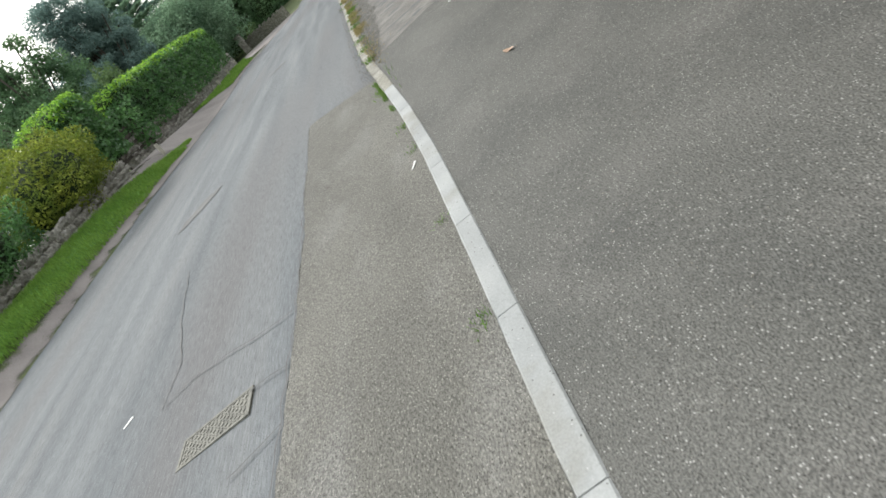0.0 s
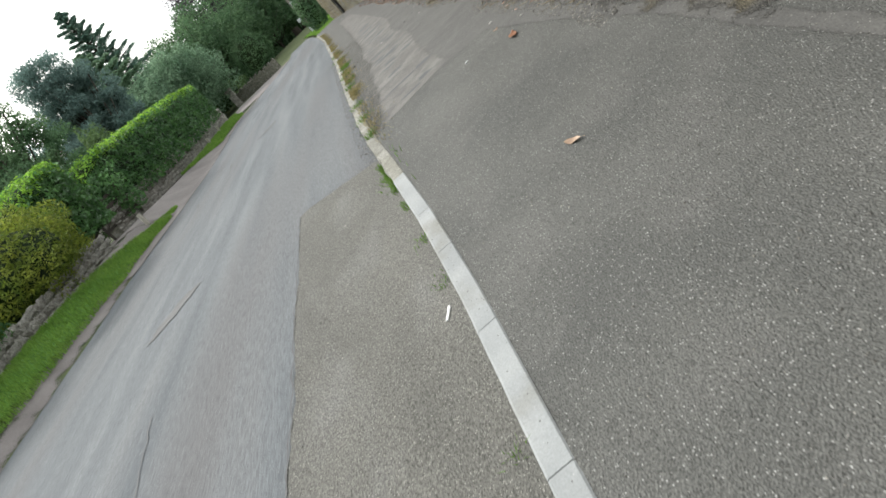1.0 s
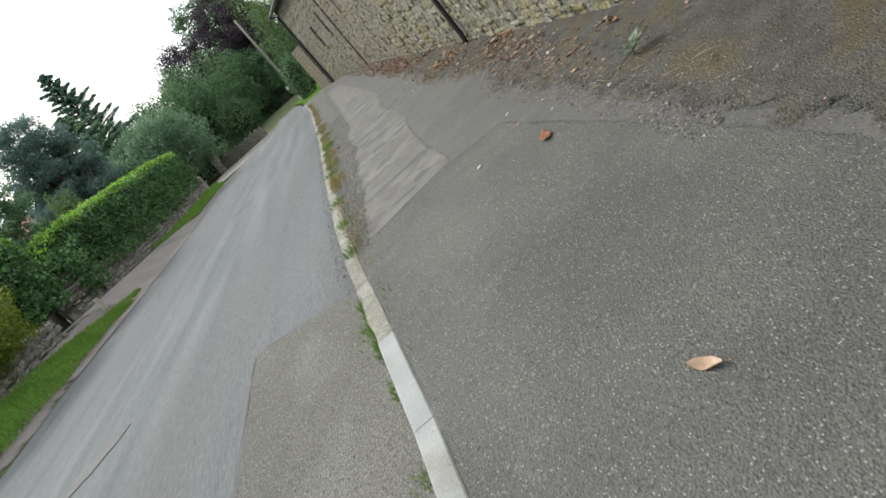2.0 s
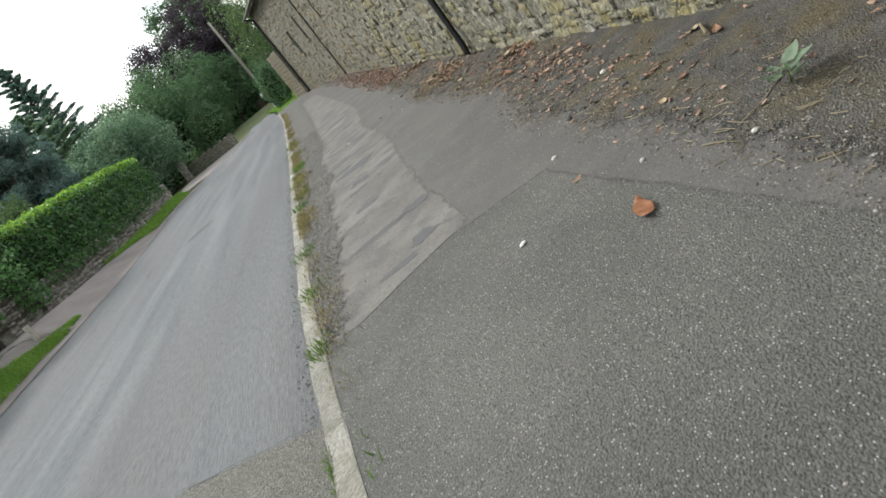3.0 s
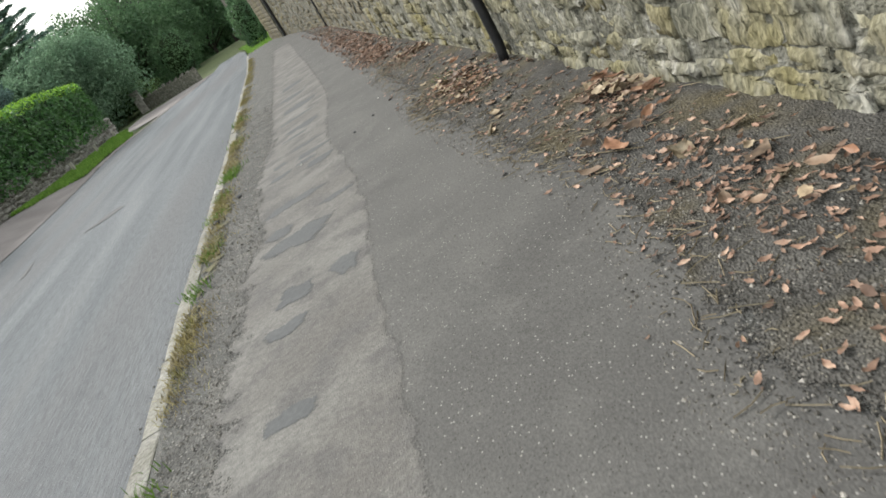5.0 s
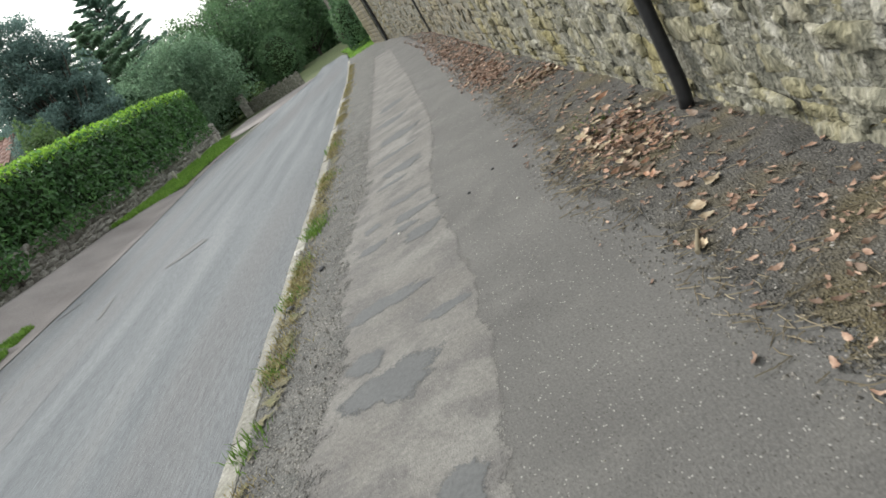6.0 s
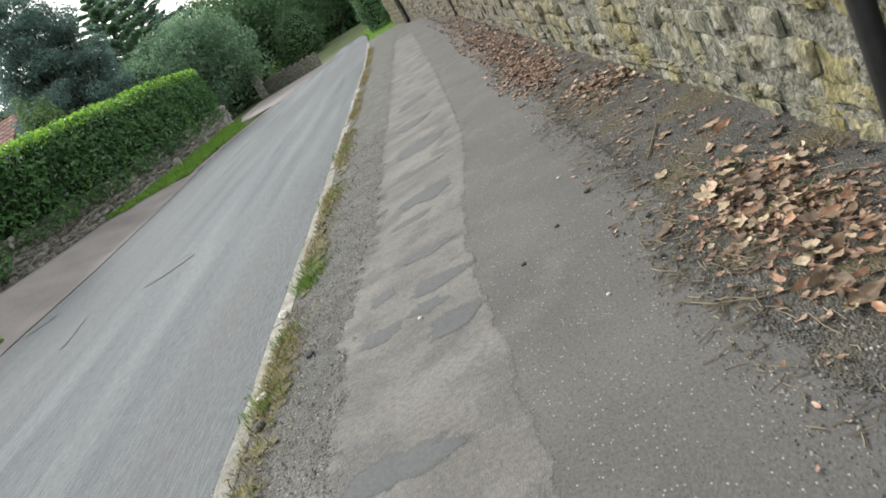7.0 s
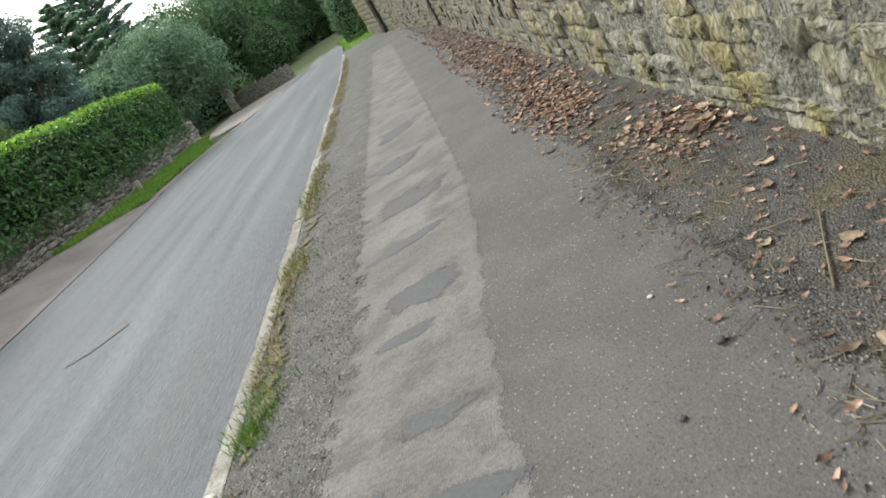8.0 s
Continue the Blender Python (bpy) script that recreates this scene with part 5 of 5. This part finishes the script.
for px, py, sx, sy, k, s in piles:
    for i in range(k):
        x, y = px + rng.normal(0, sx * 0.85), py + rng.normal(0, sy * 0.85)
        x = min(x, along(WALL, y) - 0.09)
        lay_leaf(x, y, s * (0.32 + 0.75 * rng.random() ** 1.6), rng.uniform(0, 6.3), rng.normal(0, 0.5), 7 + int(rng.integers(0, 14)), 0.008 + 0.022 * rng.random(), "curled brown leaf in a drift against the wall")
# distant drifts and crumbs
vs, fs, o = [], [], 0
drifts = [(0.95, 8.4, 0.16, 0.6, 160), (1.0, 9.3, 0.16, 0.5, 70), (1.1, 10.0, 0.15, 0.5, 80), (0.95, 12.2, 0.18, 0.5, 160), (1.0, 14.9, 0.15, 0.4, 120), (0.78, 16.1, 0.12, 0.4, 120), (0.95, 7.4, 0.18, 0.5, 70), (0.95, 13.5, 0.18, 0.4, 60), (0.95, 11.0, 0.16, 0.4, 70), (0.78, 16.6, 0.14, 0.6, 330), (0.85, 18.4, 0.16, 0.8, 420), (0.75, 20.5, 0.18, 1.0, 420), (0.65, 23.5, 0.2, 1.5, 300), (0.5, 27, 0.2, 1.5, 120), (1.0, 10.4, 0.2, 0.7, 60), (1.0, 8.3, 0.22, 0.8, 50), (1.1, 6.6, 0.25, 0.9, 30), (0.95, 12.3, 0.25, 0.6, 90), (0.93, 12.3, 0.12, 0.25, 420), (1.24, 10.35, 0.1, 0.2, 200), (1.05, 14.85, 0.12, 0.2, 220), (1.05, 9.0, 0.14, 0.3, 120), (1.0, 14.8, 0.2, 0.6, 70)]
for dx, dy, sx, sy, k in drifts:
    for _ in range(int(k * (1.7 if dy > 15.5 else 1.3))):
        x, y = dx + rng.normal(0, sx), dy + rng.normal(0, sy)
        x = min(max(x, litter_edge(y) - 0.12), along(WALL, y) - 0.06)
        v, f = leaf_mesh(int(rng.integers(0, 40)), 0.075, 0.03, 0.008, 1.0, 0.8)
        m = Matrix.Translation((x, y, ground_top(x, y) + 0.008 * rng.random())) @ Matrix.Rotation(rng.uniform(0, 6.3), 4, "Z") @ Matrix.Rotation(rng.normal(0, 0.35), 4, "X") @ Matrix.Scale(rng.uniform(0.15, 0.7) if y < 15.5 else rng.uniform(0.35, 1.05), 4)
        a = np.array(m)
        v = np.array(v) @ a[:3, :3].T + a[:3, 3]
        vs.append(v)
        fs += [tuple(i + o for i in q) for q in f]
        o += len(v)
tagged(part("leaf_litter", mesh("leaf_litter", np.concatenate(vs), fs, M_LITTER)), "drifts of dry brown leaves along the wall's foot", "leaf litter", kind="stuff")


def crumbs(name, n, where, size, material, label, category, flat=0.6):
    """Small angular stones or crumbs."""
    oct_v = np.array([(1, 0, 0), (-1, 0, 0), (0, 1, 0), (0, -1, 0), (0, 0, 1), (0, 0, -0.4)], float)
    oct_f = [(0, 2, 4), (2, 1, 4), (1, 3, 4), (3, 0, 4), (2, 0, 5), (1, 2, 5), (3, 1, 5), (0, 3, 5)]
    vs, fs = [], []
    for i in range(n):
        x, y, z = where()
        s = size * rng.uniform(0.4, 1.0) * (1 + 1.2 * rng.random() ** 6)
        a = rng.uniform(0, 6.3)
        v = oct_v * (1 + rng.normal(0, 0.22, (6, 3))) * np.array([s, s * rng.uniform(0.5, 1), s * flat])
        c, q = math.cos(a), math.sin(a)
        vs.append(np.stack([v[:, 0] * c - v[:, 1] * q + x, v[:, 0] * q + v[:, 1] * c + y, v[:, 2] + z], 1))
        fs += [tuple(k + 6 * i for k in f) for f in oct_f]
    return tagged(part(name, mesh(name, np.concatenate(vs), fs, material, False)), label, category, kind="stuff")


def in_soil():
    y = 5 + 14 * rng.random() ** 1.2
    e = litter_edge(y)
    x = e - 0.12 + abs(rng.normal(0, 0.3))
    x = min(x, along(WALL, y) - 0.03)
    return x, y, ground_top(x, y)


def on_footway():
    y = rng.uniform(0.5, 17)
    x = rng.uniform(along(KERB_L, y) + 0.14, litter_edge(y) + 0.1)
    return x, y, ground_top(x, y)


def on_gravel():
    y = rng.uniform(7.4, 18)
    x = along(KERB_L, y) + 0.13 + rng.random() * max(0.02, conc_left(y) - along(KERB_L, y) - 0.1)
    return x, y, foot_z(x, y) + 0.006


def on_road_edge():
    y = rng.uniform(5.5, 19)
    x = along(KERB_L, y) - 0.01 - 0.13 * rng.random() ** 1.6
    return x, y, road_z(x, y) + 0.003


def on_patch():
    y = rng.uniform(0.3, 7.2)
    x = rng.uniform(-2.1, -1.08)
    return x, y, patch_z(x, y)


crumbs("soil_grit", 14000, in_soil, 0.0065, M_GRIT, "loose grit and crumbs on the soil", "grit")
crumbs("footway_grit", 8000, on_footway, 0.0036, M_GRIT, "loose pale grit on the asphalt", "grit")
crumbs("road_edge_grit", 3000, on_road_edge, 0.006, M_GRIT, "loose grit gathered in the lane beside the kerb", "grit")
crumbs("edge_grit", 8000, on_gravel, 0.0058, M_GRIT, "loose grit on the broken pavement edge", "grit")
crumbs("patch_grit", 3000, on_patch, 0.004, M_GRIT, "small chippings on the road patch", "grit")

# straws and twigs
vs, fs, o = [], [], 0
for i in range(1900):
    y = 5.5 + 13 * rng.random()
    if i > 1100:
        y = (12.3, 12.3, 10.3, 14.8)[i % 4] + rng.normal(0, 0.35)
    x = min(litter_edge(y) - 0.05 + abs(rng.normal(0, 0.28)), along(WALL, y) - 0.05)
    L, a = 0.015 + 0.1 * rng.random() ** 2.5, rng.uniform(0, 6.3)
    z = ground_top(x, y) + 0.006
    d, s = Vector((math.cos(a), math.sin(a), rng.normal(0, 0.08))), Vector((-math.sin(a), math.cos(a), 0)) * 0.0016
    p = Vector((x, y, z))
    q = p + d * L * 0.5 + s * rng.uniform(-5, 5)
    r = p + d * L
    for c in (p, q, r):
        vs += [c - s, c + s, c + Vector((0, 0, 0.003))]
    for k in (0, 3):
        fs += [(o + k, o + k + 1, o + k + 4, o + k + 3), (o + k + 1, o + k + 2, o + k + 5, o + k + 4), (o + k + 2, o + k, o + k + 3, o + k + 5)]
    o += 9
tagged(part("straw", mesh("straw", vs, fs, M_TWIG, False)), "scattered dry straws and stalks along the soil", "straw", kind="stuff")


def twig(pts, r, label="pale dry twig lying on the ground"):
    bm = bmesh.new()
    tube(bm, [(x, y, ground_top(x, y) + r + 0.003) for x, y in pts], [r * (1 - 0.5 * i / len(pts)) for i in range(len(pts))], 6)
    return tagged(part("twig", bm, M_TWIG), label, "twig", "twigs")


twig([(0.72, 6.35), (0.84, 6.36), (0.98, 6.42), (1.1, 6.55), (1.2, 6.6)], 0.0035)
twig([(0.6, 6.42), (0.63, 6.35), (0.65, 6.25)], 0.003)
twig([(0.7, 11.9), (0.66, 11.92), (0.62, 11.98), (0.56, 12.02)], 0.003)
twig([(0.52, 12.06), (0.57, 11.99), (0.7, 11.9), (0.8, 11.86)], 0.003)
twig([(1.25, 7.25), (1.3, 7.36), (1.36, 7.48)], 0.012, "thick dark broken twig by the wall")
twig([(0.85, 9.95), (0.93, 9.8), (1.02, 9.62)], 0.004)
twig([(0.8, 13.25), (0.9, 13.45), (0.98, 13.6)], 0.004)
twig([(0.72, 10.85), (0.78, 10.98)], 0.01, "short thick piece of bark on the soil")


def pebble(x, y, r, material, label, zf=ground_top, stretch=1.0, turn=0.0, flat=0.6):
    bm = bmesh.new()
    bmesh.ops.create_icosphere(bm, subdivisions=2, radius=1)
    for v in bm.verts:
        k = 1 + 0.25 * noise.noise(v.co * 1.5 + Vector((x * 9, y * 9, 0)))
        v.co = Vector((v.co.x * r * stretch * k, v.co.y * r * k, v.co.z * r * flat * k))
    ob = part("pebble", bm, material)
    ob.matrix_basis = Matrix.Translation((x, y, zf(x, y) + r * flat * 0.6)) @ Matrix.Rotation(turn, 4, "Z")
    return tagged(ob, label, "pebble", "loose pebbles")


pebble(-0.092, 6.766, 0.012, M_WHITE, "white chip lying on the asphalt", stretch=1.7, turn=0.6)
pebble(0.352, 7.389, 0.013, M_PALESTONE, "pale pebble lying on the asphalt", stretch=1.4)
pebble(0.47, 6.66, 0.012, M_PALESTONE, "pale pebble lying on the asphalt")
pebble(0.709, 6.245, 0.013, M_PALESTONE, "pale pebble lying on the asphalt")
pebble(0.435, 13.665, 0.01, M_PALESTONE, "pale pebble lying on the asphalt")
pebble(-1.27, 13.84, 0.04, M_PALESTONE, "broken pale lump of kerbstone", stretch=0.8, turn=0.4)
pebble(-1.22, 12.95, 0.03, M_PALESTONE, "broken pale lump of kerbstone", stretch=1.3, turn=1.2)
pebble(-0.4, 12.91, 0.012, M_PALESTONE, "pale pebble lying on the concrete strip")
pebble(0.33, 12.34, 0.009, M_PALESTONE, "pale pebble lying on the asphalt")
pebble(1.0, 8.0, 0.02, M_PALESTONE, "pale pebble on the soil")
for x, y, r in ((0.62, 7.75, 0.017), (0.9, 7.55, 0.02), (0.94, 7.4, 0.018), (0.5, 13.3, 0.016), (0.3, 13.1, 0.012), (0.62, 12.75, 0.014), (0.1, 12.9, 0.012), (0.7, 14.9, 0.02), (0.55, 12.4, 0.015), (-1.18, 12.7, 0.03), (-1.0, 13.15, 0.025)):
    pebble(x, y, r, M_TAR, "small dark clod on the footway")


def scrap(x, y, L, w, turn, zf, material, label):
    bm = bmesh.new()
    box(bm, 0, 0, 0.004, L, w, 0.006, 0.0015)
    box(bm, L * 0.4, w * 0.25, 0.006, L * 0.3, w * 0.8, 0.004, 0.001)
    ob = part("scrap", bm, material)
    ob.matrix_basis = Matrix.Translation((x, y, zf(x, y))) @ Matrix.Rotation(turn, 4, "Z")
    return tagged(ob, label, "scrap")


scrap(-1.135, 3.64, 0.1, 0.014, 1.2, patch_z, M_WHITE, "thin white plastic scrap lying by the kerb")
scrap(-3.6, 3.3, 0.09, 0.02, 0.9, road_z, M_WHITE, "small white scrap lying on the lane")

# sprouting weed by the wall
weed = empty("weed", (0.95, 6.33, ground_top(0.95, 6.33)), label="small green broad-leaved weed growing in the soil", category="weed")
for i in range(11):
    a, L = i * 2.4, 0.05 + 0.024 * (i % 3)
    v = np.array(leaf_mesh(i, L, L * 0.6, 0.006)[0])
    v[:, 0] += L * 0.5 + 0.02
    part("leaf_blade", mesh("leaf_blade", v, leaf_mesh(i)[1], M_HERB), parent=weed).matrix_basis = Matrix.Translation((0, 0, 0.012 + 0.005 * i)) @ Matrix.Rotation(a, 4, "Z") @ Matrix.Rotation(-0.35, 4, "Y")
bm = bmesh.new()
tube(bm, [(0, 0, 0), (0.006, 0, 0.035), (0.01, 0.006, 0.07)], [0.004, 0.003, 0.002], 6)
part("stem", bm, M_WEED, weed)

# ---- single stones of the walls ----
STONE_MESH = [mesh("stone", v, f, M_STONE) for v, f in SHAPES]
RUBBLE_MESH = [mesh("stone", v, f, M_RUBBLE) for v, f in SHAPES]
for k, m in near_stones:
    ob = part("stone", STONE_MESH[k], parent=hw)
    ob.matrix_parent_inverse = Matrix()
    ob.matrix_basis = m
for core, k, m in STONES:
    ob = part("stone", RUBBLE_MESH[k], parent=core)
    ob.matrix_parent_inverse = Matrix()
    ob.matrix_basis = m
